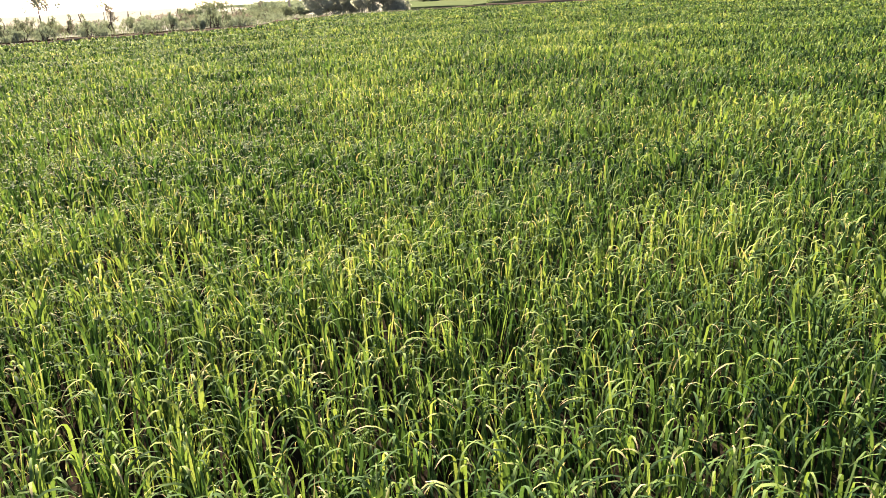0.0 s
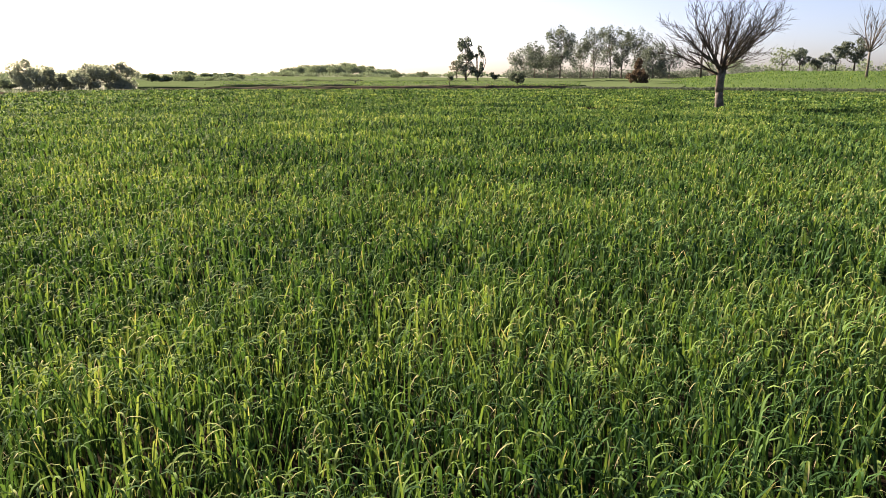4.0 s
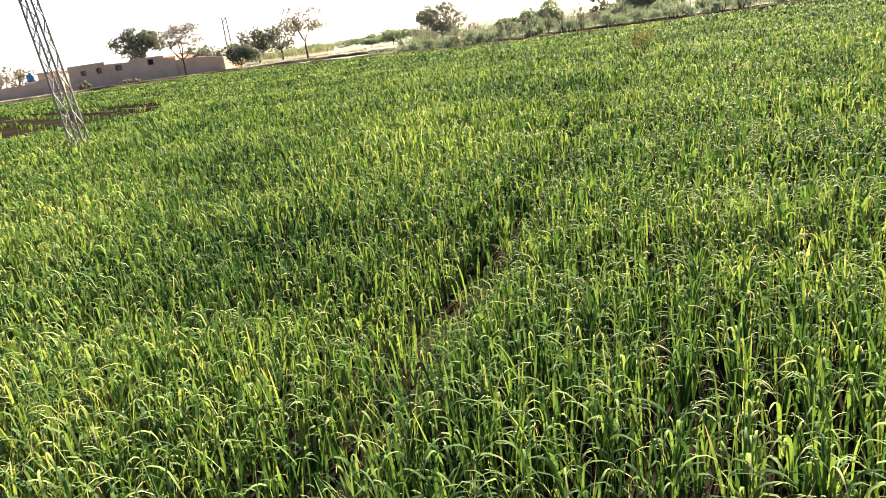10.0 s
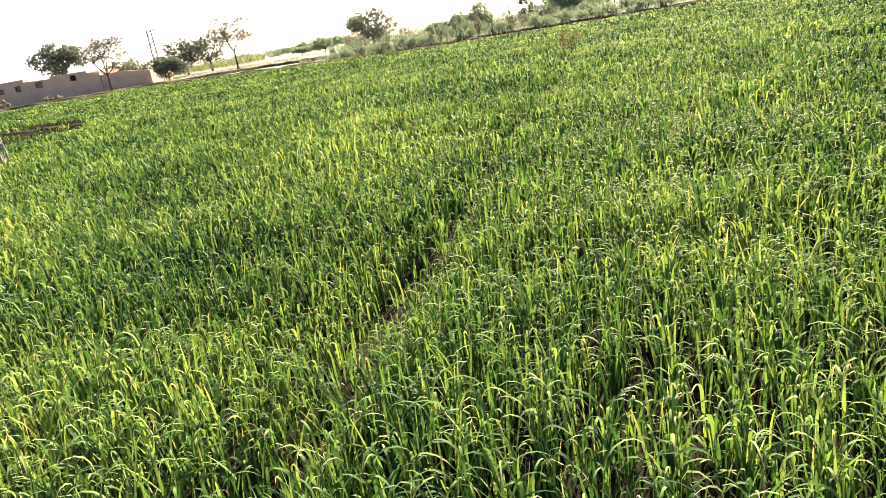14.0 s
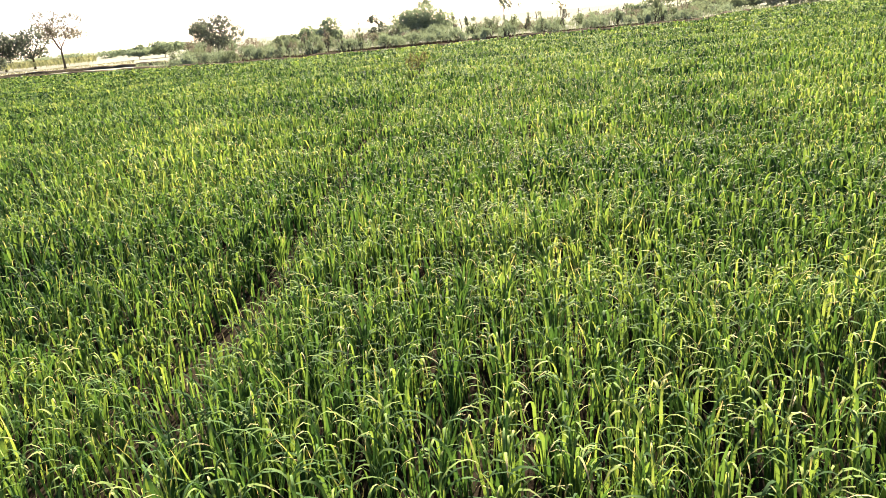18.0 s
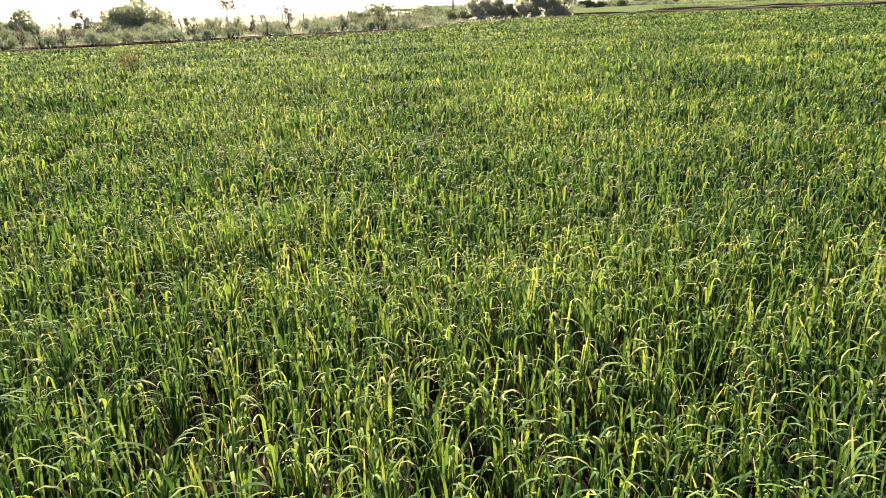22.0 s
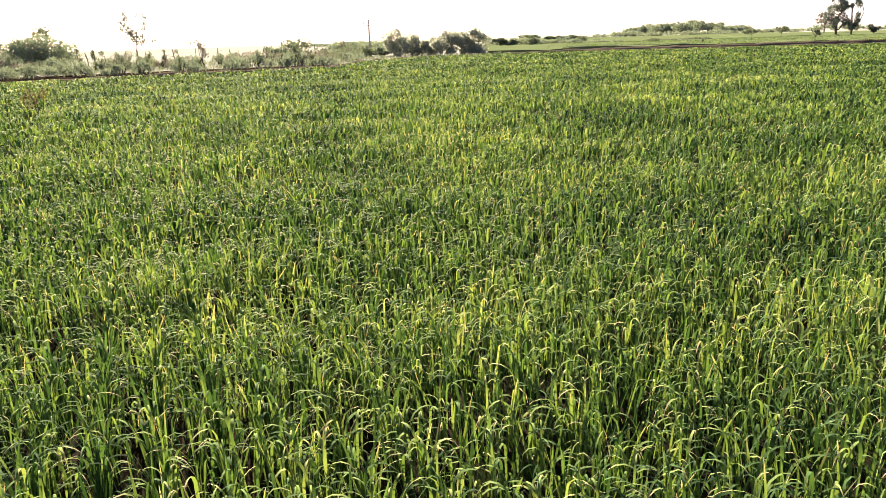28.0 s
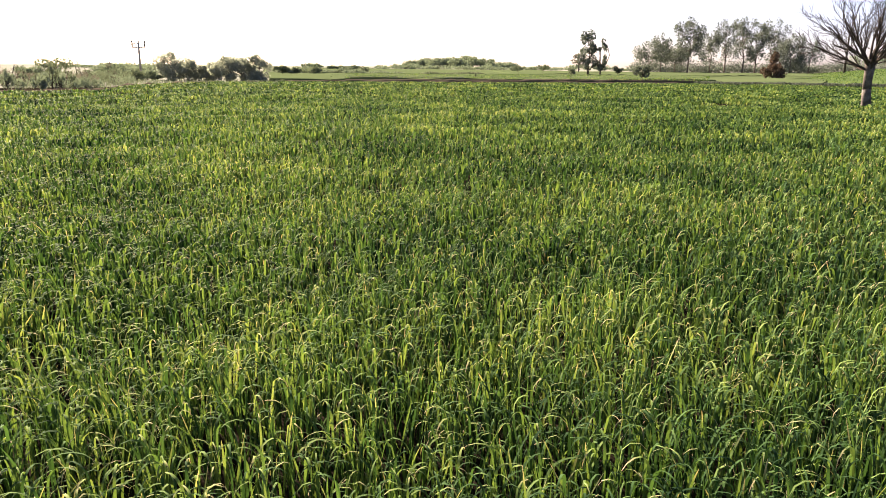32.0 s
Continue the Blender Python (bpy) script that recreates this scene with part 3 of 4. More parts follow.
def tree(name, az, d, top, wide, label, leaf_mat=DUSTY, bark=BARK, trunk=0.25, blobs=9, leaves=1800, seed=1, group="", gaps=0.4,
         flat=1.0, lean=0.0, z0=0.0, stems=1, size=None, thick=0.026, category="tree", twigs=0, bottom=None, clump=1.0, column=False, slim=0.5, rise=0.2):
    """A tree or bush: a trunk with limbs and an uneven crown. top: elevation of its top, wide: width, both in degrees seen from the field's middle."""
    rng = np.random.default_rng(seed)
    h = (height_for(d, top) - z0) * 1.05
    w = 2 * d * math.tan(radians(wide / 2)) * 1.28
    leaves = int(leaves * 1.1)
    t = thing(name, at(az, d, z0), label, category, group)
    size = size or max(0.05, d * 0.00155)
    tv, tf = [], []
    fork = h * trunk
    low = fork if bottom is None else h * bottom
    bl = []
    for k in range(blobs):
        a = 2.4 * k + rng.uniform(-0.5, 0.5)
        rad = w * rng.uniform(0.13, 0.22) * clump
        rz = min(rad * (0.55 if flat < 1 else 1.5 if column else 0.85), (h - low) * 0.3)
        zc = rng.uniform(-0.95, 0.98) if flat >= 1 else rng.uniform(-0.5, 0.98)
        ring = math.sqrt(max(0.05, 1 - zc * zc)) if flat >= 1 else 0.55 + 0.45 * math.sqrt(max(0.0, 1 - max(0.0, zc) ** 3))
        if column:
            ring = 0.45 + 0.55 * math.sqrt(max(0.0, 1 - max(0.0, zc) ** 2))
        rr = math.sqrt(rng.uniform(0.1, 1.0)) * (w * 0.54 - rad * 0.6) * ring
        zz = (low + h) / 2 + zc * ((h - low) / 2 - rz * 0.8)
        bl.append((Vector((math.cos(a) * rr + lean * zz, math.sin(a) * rr, zz)), (rad, rad, rz)))
    k = max(range(blobs), key=lambda i: bl[i][0].z)
    c, r = bl[k]
    bl[k] = (Vector((c.x * 0.6, c.y * 0.6, h - r[2] * 0.9)), r)
    r0 = max(0.03, thick * h)
    fine = min(1.0, math.sqrt(9 / blobs))
    roots = []
    for s in range(stems):
        off = Vector((0, 0, 0)) if stems == 1 else Vector((rng.normal() * w * 0.1, rng.normal() * w * 0.1, 0))
        tip = Vector((lean * fork + off.x * 1.8, off.y * 1.8, fork + 0.01))
        pts = [off + Vector((0, 0, -0.1)), off + Vector((lean * fork * 0.3, 0, fork * 0.35)), off.lerp(tip, 0.6) + Vector((rng.normal() * 0.04, rng.normal() * 0.04, fork * 0.15)), tip]
        tube(tv, tf, pts, [r0 * 1.25, r0, r0 * 0.85, r0 * 0.75], 7)
        roots.append(tip)
    hubs = []
    if blobs >= 18 and stems == 1:
        for q in range(5):
            hub = roots[0].lerp(bl[(q * blobs) // 5][0], 0.5) + Vector((0, 0, (h - fork) * 0.06 * rng.normal()))
            limb(rng, tv, tf, roots[0], hub, r0 * 0.6, r0 * 0.34)
            hubs.append(hub)
    for i, (c, r) in enumerate(bl):
        if hubs:
            start = min(hubs, key=lambda p: (p - c).length)
            pts = limb(rng, tv, tf, start, c, r0 * 0.3, r0 * 0.12)
        else:
            pts = limb(rng, tv, tf, roots[i % len(roots)], c, r0 * 0.6 * fine, r0 * 0.16 * fine)
        for q in range(2 + twigs):
            e = c + Vector((rng.normal() * r[0] * 0.8, rng.normal() * r[1] * 0.8, abs(rng.normal()) * r[2] * 0.9))
            limb(rng, tv, tf, pts[2 + q % 2], e, r0 * 0.22 * fine, r0 * 0.06 * fine, sides=3, n=3)
    part("trunk", (tv, tf, bark, True), t)
    if leaves:
        co, q = cloud(rng, bl, leaves, size, gaps, rise, slim)
        co[:, 2] = np.maximum(co[:, 2], 0.03)
        leaves_part("crown", co, q, leaf_mat, t)
    return t


G_ROW = "trees along the end of the field"
# beside the house
tree("spreading_tree", -42.9, 128, 2.65, 2.9, "broad dark green tree rising behind the mud house", DARKLEAF, trunk=0.3, blobs=18, leaves=5200, seed=21, gaps=0.4, bottom=0.3, clump=0.95)
tree("acacia", -40.2, 99, 2.64, 2.7, "thin flat-topped acacia with forked trunk before the mud wall", REDLEAF, trunk=0.3, blobs=26, leaves=4000, seed=22, gaps=0.6, flat=0.8, twigs=2, size=0.1, bottom=0.36, clump=0.85, thick=0.02)
tree("bush", -38.4, 112, 0.98, 3.2, "dark green bush showing over the mud wall", DARKLEAF, trunk=0.12, blobs=9, leaves=2600, seed=23, gaps=0.25, category="bush", bottom=0.1)
tree("bush", -36.3, 98, 0.75, 2.5, "dense dark green bush at the end of the mud wall", DARKLEAF, trunk=0.1, blobs=10, leaves=3200, seed=24, gaps=0.2, category="bush", bottom=0.05)
tree("tree", -34.9, 122, 1.7, 2.5, "leafy green tree at the mustard field", DARKLEAF, trunk=0.25, blobs=13, leaves=2300, seed=25, gaps=0.5, bottom=0.2)
tree("tree", -33.2, 120, 1.95, 2.6, "leafy green tree at the mustard field", DARKLEAF, trunk=0.25, blobs=13, leaves=2300, seed=26, gaps=0.5, bottom=0.2)
tree("umbrella_tree", -31.4, 95, 2.75, 2.7, "slender tree with open brownish umbrella crown beside the track", REDLEAF, trunk=0.32, blobs=26, leaves=3200, seed=27, gaps=0.6, flat=0.8, twigs=2, size=0.1, bottom=0.36, clump=0.8, thick=0.018)
tree("bare_tree", -52.0, 135, 0.95, 1.8, "pale leafless tree behind the low wall", DRYLEAF, GREYBARK, trunk=0.3, blobs=9, leaves=350, seed=28, gaps=0.7, twigs=4)
tree("bare_tree", -50.9, 135, 1.25, 1.7, "pale nearly leafless tree behind the low wall", DRYLEAF, GREYBARK, trunk=0.3, blobs=9, leaves=500, seed=29, gaps=0.7, twigs=4)
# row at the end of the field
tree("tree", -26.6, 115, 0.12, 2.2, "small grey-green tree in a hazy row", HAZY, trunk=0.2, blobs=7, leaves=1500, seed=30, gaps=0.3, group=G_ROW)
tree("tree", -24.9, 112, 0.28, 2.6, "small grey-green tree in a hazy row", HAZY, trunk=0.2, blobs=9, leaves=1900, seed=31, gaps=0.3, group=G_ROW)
tree("bush", -22.9, 84, 0.1, 1.9, "brown dry bush beside a leafy tree", DRYLEAF, trunk=0.1, blobs=7, leaves=1100, seed=32, gaps=0.45, category="bush", bottom=0.05)
tree("jujube_tree", -21.2, 78, 1.65, 3.3, "round small-leaved tree dotted with light gaps", DARKLEAF, trunk=0.22, blobs=24, leaves=6200, seed=33, gaps=0.28, group=G_ROW, size=0.1, bottom=0.12, clump=0.9)
tree("sapling", -18.8, 75, -0.02, 1.2, "small leafless vase-shaped sapling", DRYLEAF, trunk=0.3, blobs=8, leaves=160, seed=34, gaps=0.6, twigs=3)
tree("bush", -16.4, 73, -0.12, 2.3, "low green bush on the field bank", DUSTY, trunk=0.1, blobs=8, leaves=1400, seed=35, gaps=0.3, category="bush", bottom=0.1)
tree("tree", -13.5, 73, 0.8, 3.1, "rounded tree with a side branch, paled for haze", HAZY, trunk=0.15, blobs=14, leaves=4200, seed=36, gaps=0.12, group=G_ROW, bottom=0.05, size=0.115)
tree("tree", -9.7, 72, 0.68, 1.5, "ragged thin tree among scrub", DARKLEAF, trunk=0.2, blobs=7, leaves=900, seed=37, gaps=0.5, group=G_ROW, bottom=0.15)
tree("tree", -8.0, 72, 0.35, 1.6, "thin leaning branches beside a dense tree", DARKLEAF, trunk=0.25, blobs=6, leaves=420, seed=38, gaps=0.6, lean=0.2, twigs=3)
tree("tree", -6.0, 71, 1.1, 3.7, "dense rounded tree with a ragged top", HAZY, trunk=0.12, blobs=22, leaves=7500, seed=39, gaps=0.1, group=G_ROW, bottom=0.03, size=0.13, slim=0.34)
tree("tree", -5.7, 74, 1.62, 1.5, "sparse leafy twigs rising over a dense tree", DUSTY, trunk=0.5, blobs=9, leaves=260, seed=238, gaps=0.5, twigs=2, bottom=0.6, thick=0.014, size=0.13)
tree("slender_tree", 0.0, 80, 2.68, 2.1, "tall slender tree with sparse upper leaves", DARKLEAF, trunk=0.4, blobs=34, leaves=1700, seed=40, gaps=0.4, twigs=1, size=0.1, bottom=0.28, thick=0.012, group=G_ROW, clump=0.5, column=True)
tree("sapling", 3.9, 80, 0.66, 0.9, "wispy sapling with a small leafy top", DUSTY, trunk=0.55, blobs=5, leaves=120, seed=41, gaps=0.5, twigs=1, thick=0.012)
tree("leaning_tree", 11.0, 86, 0.36, 2.5, "low leaning tree with one-sided crown", DUSTY, trunk=0.35, blobs=9, leaves=900, seed=42, gaps=0.5, lean=0.15, group=G_ROW)
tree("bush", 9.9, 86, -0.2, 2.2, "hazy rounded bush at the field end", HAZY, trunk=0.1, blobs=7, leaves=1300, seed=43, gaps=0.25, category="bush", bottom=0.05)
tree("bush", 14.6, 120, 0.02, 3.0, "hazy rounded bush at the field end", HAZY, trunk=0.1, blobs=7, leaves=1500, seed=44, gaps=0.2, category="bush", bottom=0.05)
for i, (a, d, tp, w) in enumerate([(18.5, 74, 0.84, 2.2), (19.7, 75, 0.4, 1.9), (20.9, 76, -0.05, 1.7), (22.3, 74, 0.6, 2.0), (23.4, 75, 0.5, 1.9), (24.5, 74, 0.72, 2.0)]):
    tree("round_tree", a, d, tp, w, "full rounded tree, leaf colour paled for haze", PALELEAF, trunk=0.1, blobs=26, leaves=5200, seed=45 + i, gaps=0.25, bottom=0.0, clump=0.8, size=0.1, slim=0.4, group="dusty trees at the field end")
tree("sapling", 48.1, 75, -0.04, 0.7, "thin young tree standing at the edge of the wheat", DUSTY, trunk=0.55, blobs=6, leaves=180, seed=512, gaps=0.5, twigs=2, thick=0.016)
tree("sapling", 44.1, 99, 0.04, 0.9, "small umbrella-shaped young tree on a far bank", DUSTY, trunk=0.6, blobs=7, leaves=240, seed=513, gaps=0.4, twigs=1, flat=0.8, thick=0.018)
tree("sapling", 46.0, 105, 0.12, 0.9, "small umbrella-shaped young tree on a far bank", DUSTY, trunk=0.6, blobs=7, leaves=240, seed=514, gaps=0.4, twigs=1, flat=0.8, thick=0.018)
tree("palm_bush", 26.3, 122, -0.08, 0.9, "spiky low palm bush on the bank", DUSTY, trunk=0.3, blobs=6, leaves=320, seed=49, gaps=0.5, category="bush", size=0.3)
tree("palm_bush", 27.2, 122, -0.2, 0.9, "spiky low palm bush on the bank", DUSTY, trunk=0.3, blobs=6, leaves=320, seed=50, gaps=0.5, category="bush", size=0.3)
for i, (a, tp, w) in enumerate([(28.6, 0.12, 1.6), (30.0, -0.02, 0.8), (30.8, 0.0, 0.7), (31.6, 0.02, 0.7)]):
    tree("far_tree", a, 240, tp, w, "far tree, leaf colour paled for haze", HAZY, trunk=0.4, blobs=6, leaves=500, seed=51 + i, gaps=0.3, group="far trees in haze")
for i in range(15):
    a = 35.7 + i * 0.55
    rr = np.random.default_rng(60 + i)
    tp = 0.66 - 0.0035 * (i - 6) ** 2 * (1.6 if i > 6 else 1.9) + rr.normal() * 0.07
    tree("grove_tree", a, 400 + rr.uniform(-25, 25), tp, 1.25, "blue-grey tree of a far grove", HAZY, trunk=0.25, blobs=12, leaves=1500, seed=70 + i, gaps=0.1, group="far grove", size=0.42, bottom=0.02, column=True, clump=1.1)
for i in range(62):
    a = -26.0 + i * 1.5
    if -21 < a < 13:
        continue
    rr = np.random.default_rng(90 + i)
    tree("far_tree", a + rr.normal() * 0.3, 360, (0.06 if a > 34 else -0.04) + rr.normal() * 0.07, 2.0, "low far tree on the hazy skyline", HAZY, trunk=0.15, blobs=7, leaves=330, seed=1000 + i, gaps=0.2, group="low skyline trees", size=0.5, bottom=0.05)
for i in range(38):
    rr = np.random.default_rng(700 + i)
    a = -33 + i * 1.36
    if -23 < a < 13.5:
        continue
    tree("far_tree", a + rr.normal() * 0.3, 165 + rr.uniform(-12, 12), -0.02 + rr.normal() * 0.1, 2.2, "grey tree of a far belt, paled for haze", HAZY, trunk=0.15, blobs=9, leaves=620, seed=720 + i, gaps=0.1, group="far tree belt",
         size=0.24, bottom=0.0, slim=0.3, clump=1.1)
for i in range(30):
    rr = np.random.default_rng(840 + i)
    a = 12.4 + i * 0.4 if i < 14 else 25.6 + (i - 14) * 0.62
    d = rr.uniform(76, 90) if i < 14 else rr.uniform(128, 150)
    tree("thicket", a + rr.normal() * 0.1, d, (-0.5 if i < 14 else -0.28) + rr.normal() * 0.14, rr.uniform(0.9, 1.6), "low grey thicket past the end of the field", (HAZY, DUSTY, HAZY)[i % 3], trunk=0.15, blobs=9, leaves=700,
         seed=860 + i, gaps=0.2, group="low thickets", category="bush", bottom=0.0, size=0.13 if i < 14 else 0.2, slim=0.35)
tree("hedge_bush", 38.0, 118, -0.42, 2.4, "low dark hedge on a far bank", DUSTY, trunk=0.1, blobs=9, leaves=1500, seed=120, gaps=0.15, category="hedge", bottom=0.05)
tree("hedge_bush", 40.2, 118, -0.42, 2.4, "low dark hedge on a far bank", DUSTY, trunk=0.1, blobs=9, leaves=1500, seed=121, gaps=0.15, category="hedge", bottom=0.05)
tree("sapling", 48.6, 172, 0.97, 1.0, "fan-shaped nearly leafless young tree", DRYLEAF, GREYBARK, trunk=0.4, blobs=7, leaves=260, seed=122, gaps=0.5, twigs=2)
tree("poplar", 49.3, 127, 2.62, 1.15, "tall narrow tree with leaning twin stem", EUCALYPT, trunk=0.15, blobs=26, leaves=2600, seed=123, gaps=0.4, bottom=0.12, lean=-0.05, column=True, clump=0.8, size=0.17)
tree("poplar", 50.2, 127, 1.95, 0.8, "narrow stem beside a taller poplar", EUCALYPT, trunk=0.15, blobs=14, leaves=1100, seed=124, gaps=0.4, bottom=0.15, lean=0.09, column=True, clump=0.8, size=0.17)
tree("sapling", 51.5, 127, 0.08, 0.8, "small vase-shaped shrub in the wheat", DARKLEAF, trunk=0.3, blobs=5, leaves=260, seed=125, gaps=0.4)
tree("shrub", 53.26, 84, 0.1, 1.1, "dark vase-shaped shrub on the field bank", DARKLEAF, trunk=0.3, blobs=7, leaves=700, seed=126, gaps=0.35, category="bush")
G_EUC = "tall trees past the wheat"
for i, (a, tp, w, n, bt) in enumerate([(53.7, 2.0, 1.9, 1500, 0.4), (54.5, 2.35, 1.2, 1300, 0.3), (55.5, 1.55, 1.7, 1700, 0.15), (56.4, 3.36, 1.9, 3000, 0.25),
                                     (57.9, 2.45, 1.3, 1100, 0.3), (58.9, 3.2, 1.6, 1700, 0.35), (60.1, 3.38, 1.5, 1400, 0.4), (60.9, 2.95, 1.2, 1200, 0.35),
                                     (61.9, 3.16, 1.7, 2000, 0.3), (63.15, 2.26, 1.7, 2600, 0.1), (64.3, 1.95, 1.5, 700, 0.4)]):
    tree("eucalyptus", a, 190 + 6 * (i % 3), tp, w, "tall ragged eucalyptus with gaps in its crown", EUCALYPT, GREYBARK, trunk=0.3, blobs=32, leaves=int(n * 2.4), seed=130 + i, gaps=0.58, group=G_EUC, thick=0.014, bottom=bt * 0.6, column=True, clump=0.72, slim=0.3,
         lean=0.12 if i == 10 else 0.0, size=0.26)
for i, (a, tp, w) in enumerate([(53.3 + 1.15 * k, 0.42 + 0.2 * math.sin(k * 2.3), 2.3) for k in range(15)]):
    tree("undergrowth", a, 215, tp, w, "grey undergrowth below the tall trees", EUCALYPT, trunk=0.1, blobs=8, leaves=800, seed=150 + i, gaps=0.25, group="undergrowth", category="bush", size=0.36, slim=0.25, bottom=0.0)
tree("rusty_bush", 62.1, 112, 1.02, 1.3, "rust-brown upright bush on the bank", RUST, trunk=0.1, blobs=14, leaves=2200, seed=160, gaps=0.3, category="bush", bottom=0.0, column=True, clump=0.8)
for i, (a, tp, w, n, lf) in enumerate([(71.8, 1.8, 2.0, 500, DUSTY), (72.9, 1.72, 0.9, 700, DARKLEAF), (74.0, 1.2, 1.0, 500, DARKLEAF), (75.1, 1.78, 1.2, 900, DARKLEAF), (76.2, 2.3, 1.6, 1500, DARKLEAF), (79.5, 2.2, 2.4, 1500, DARKLEAF)]):
    tree("far_tree", a, 186, tp, w, "dark far tree standing on the rise", EUCALYPT if i % 2 else lf, trunk=0.25, blobs=8, leaves=n, seed=165 + i, gaps=0.3, group="trees on the rise", z0=2.28, size=0.26, bottom=0.2)
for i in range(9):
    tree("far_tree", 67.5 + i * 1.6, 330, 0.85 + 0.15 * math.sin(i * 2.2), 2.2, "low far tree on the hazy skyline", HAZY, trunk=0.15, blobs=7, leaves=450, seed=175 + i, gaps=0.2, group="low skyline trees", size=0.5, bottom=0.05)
tree("bare_tree", 77.0, 112, 4.4, 2.8, "tall leafless tree on rising ground", DRYLEAF, GREYBARK, trunk=0.35, blobs=11, leaves=0, seed=185, twigs=5, z0=1.0, thick=0.016)

# scrub between the field and the tree row: a low uneven thicket with gaps, dotted with taller stems
for i in range(146):
    rr = np.random.default_rng(200 + i)
    a = -24.5 + (i // 2) * 0.55 + rr.normal() * 0.25
    d = rr.uniform(52, 57) if i % 2 else rr.uniform(60, 70)
    tall_one = rr.uniform() < 0.32
    tp = (-0.92 if i % 2 else -0.6) + abs(rr.normal()) * 0.2 + (0.45 if tall_one else 0.0)
    if a > 17.5 or (i % 2 and rr.uniform() < 0.35):
        continue
    if a > 13.5:
        d += 9
    tree("scrub", a, d, tp, rr.uniform(0.35, 0.7) if tall_one else rr.uniform(0.9, 1.9), "dry grey-green roadside scrub", (DUSTY, HAZY, HAZY, DUSTY, DRYLEAF, HAZY)[i % 6], trunk=0.2, blobs=7,
         leaves=int(rr.uniform(160, 240) if tall_one else rr.uniform(420, 640)), seed=300 + i, gaps=0.35, group="roadside scrub", category="scrub", stems=3, bottom=0.0, size=0.13, column=True, slim=0.16, rise=1.4)
for i, (a, tp) in enumerate([(-3.2, -0.1), (1.8, -0.2), (2.4, 0.0), (5.4, -0.05), (6.3, -0.2), (8.6, -0.02), (9.2, -0.12), (12.4, -0.1), (13.1, -0.25)]):
    d = 80
    h = height_for(d, tp)
    rr = np.random.default_rng(400 + i)
    tv, tf = [], []
    tube(tv, tf, [Vector((0, 0, -0.1)), Vector((rr.normal() * 0.05, 0, h * 0.5)), Vector((rr.normal() * 0.1, 0.02, h))], [0.06, 0.05, 0.035], 6)
    for q in range(3):
        limb(rr, tv, tf, Vector((0, 0, h * (0.5 + 0.13 * q))), Vector((rr.normal() * 0.4, rr.normal() * 0.3, h * (0.7 + 0.1 * q))), 0.025, 0.008, sides=3, n=2)
    t = thing("dead_stump", at(a, d), "upright dead stalk of lopped wood in the scrub", "stump", "dead stalks")
    part("stalk", (tv, tf, BARK, True), t)

# the big leafless tree in the wheat
bare = thing("leafless_tree", at(68.1, 31.0), "leafless spreading tree with limewashed lower trunk in the wheat", "tree")
rr = np.random.default_rng(7)
tv, tf = [], []
tube(tv, tf, [Vector((0.06, 0, -0.1)), Vector((0.0, 0, 0.3)), Vector((-0.1, 0, 0.62)), Vector((-0.1, 0.02, 0.92))], [0.23, 0.18, 0.16, 0.15], 12)
part("trunk_base", (tv, tf, PALEBARK, True), bare, "limewashed pale lower trunk")
tv, tf = [], []
tube(tv, tf, [Vector((-0.1, 0.02, 0.9)), Vector((-0.12, 0.02, 1.3)), Vector((-0.12, 0, 1.7)), Vector((-0.12, 0, 1.95))], [0.15, 0.15, 0.17, 0.13], 12)
part("trunk", (tv, tf, PALEBARK, True), bare)


def grow(p, d, length, r, depth, tv, tf):
    """A branch that rises in a long arc, with side twigs that turn up and outwards."""
    pts, rad, q, dd = [p], [r], p.copy(), d.copy()
    n = 5
    for k in range(n):
        dd = (dd + Vector(rr.normal(size=3)) * 0.11 + Vector((0, 0, 0.05 if depth > 1 else 0.02))).normalized()
        q = q + dd * (length / n)
        pts.append(q.copy()), rad.append(r * (1 - 0.62 * (k + 1) / n))
    tube(tv, tf, pts, rad, 6 if depth > 1 else 3, cap=False)
    if depth == 0:
        return
    kids = 4 if depth > 1 else 6
    for k in range(kids):
        i = 1 + k if k < n else n
        side = dd.cross(Vector(rr.normal(size=3))).normalized()
        nd = (dd * 0.95 + side * rr.uniform(0.3, 0.65) + Vector((0, 0, 0.06))).normalized()
        grow(pts[i], nd, length * rr.uniform(0.42, 0.66), max(0.0075, rad[i] * 0.62), depth - 1, tv, tf)


for k in range(18):
    a = 2 * math.pi * k / 18 * 5 + rr.uniform(-0.2, 0.2)
    up = (rr.uniform(0.18, 0.42), rr.uniform(0.5, 0.95), rr.uniform(1.4, 2.6))[k % 3]
    d = Vector((math.cos(a), math.sin(a), up)).normalized()
    tv, tf = [], []
    grow(Vector((-0.12 + 0.09 * math.cos(a), 0.09 * math.sin(a), 1.5 + 0.4 * rr.uniform())), d, rr.uniform(1.75, 2.1), 0.048, 3, tv, tf)
    part("branch", (tv, tf, BARK, True), bare)

# young shrub growing in the furrow
sh = thing("young_shrub", at(-6.7, 19.6), "thin feathery shrub standing in the furrow", "shrub")
rr = np.random.default_rng(8)
tv, tf = [], []
bl = []
for k in range(5):
    e = Vector((rr.normal() * 0.16, rr.normal() * 0.12, rr.uniform(0.55, 0.85)))
    limb(rr, tv, tf, Vector((0, 0, -0.02)), e, 0.012, 0.004, sides=4, n=4)
    bl.append((e * 0.85, (0.12, 0.12, 0.16)))
part("stem", (tv, tf, BARK, True), sh)
leaves_part("crown", *cloud(rr, bl, 500, 0.028, 0.3), WEED, sh)

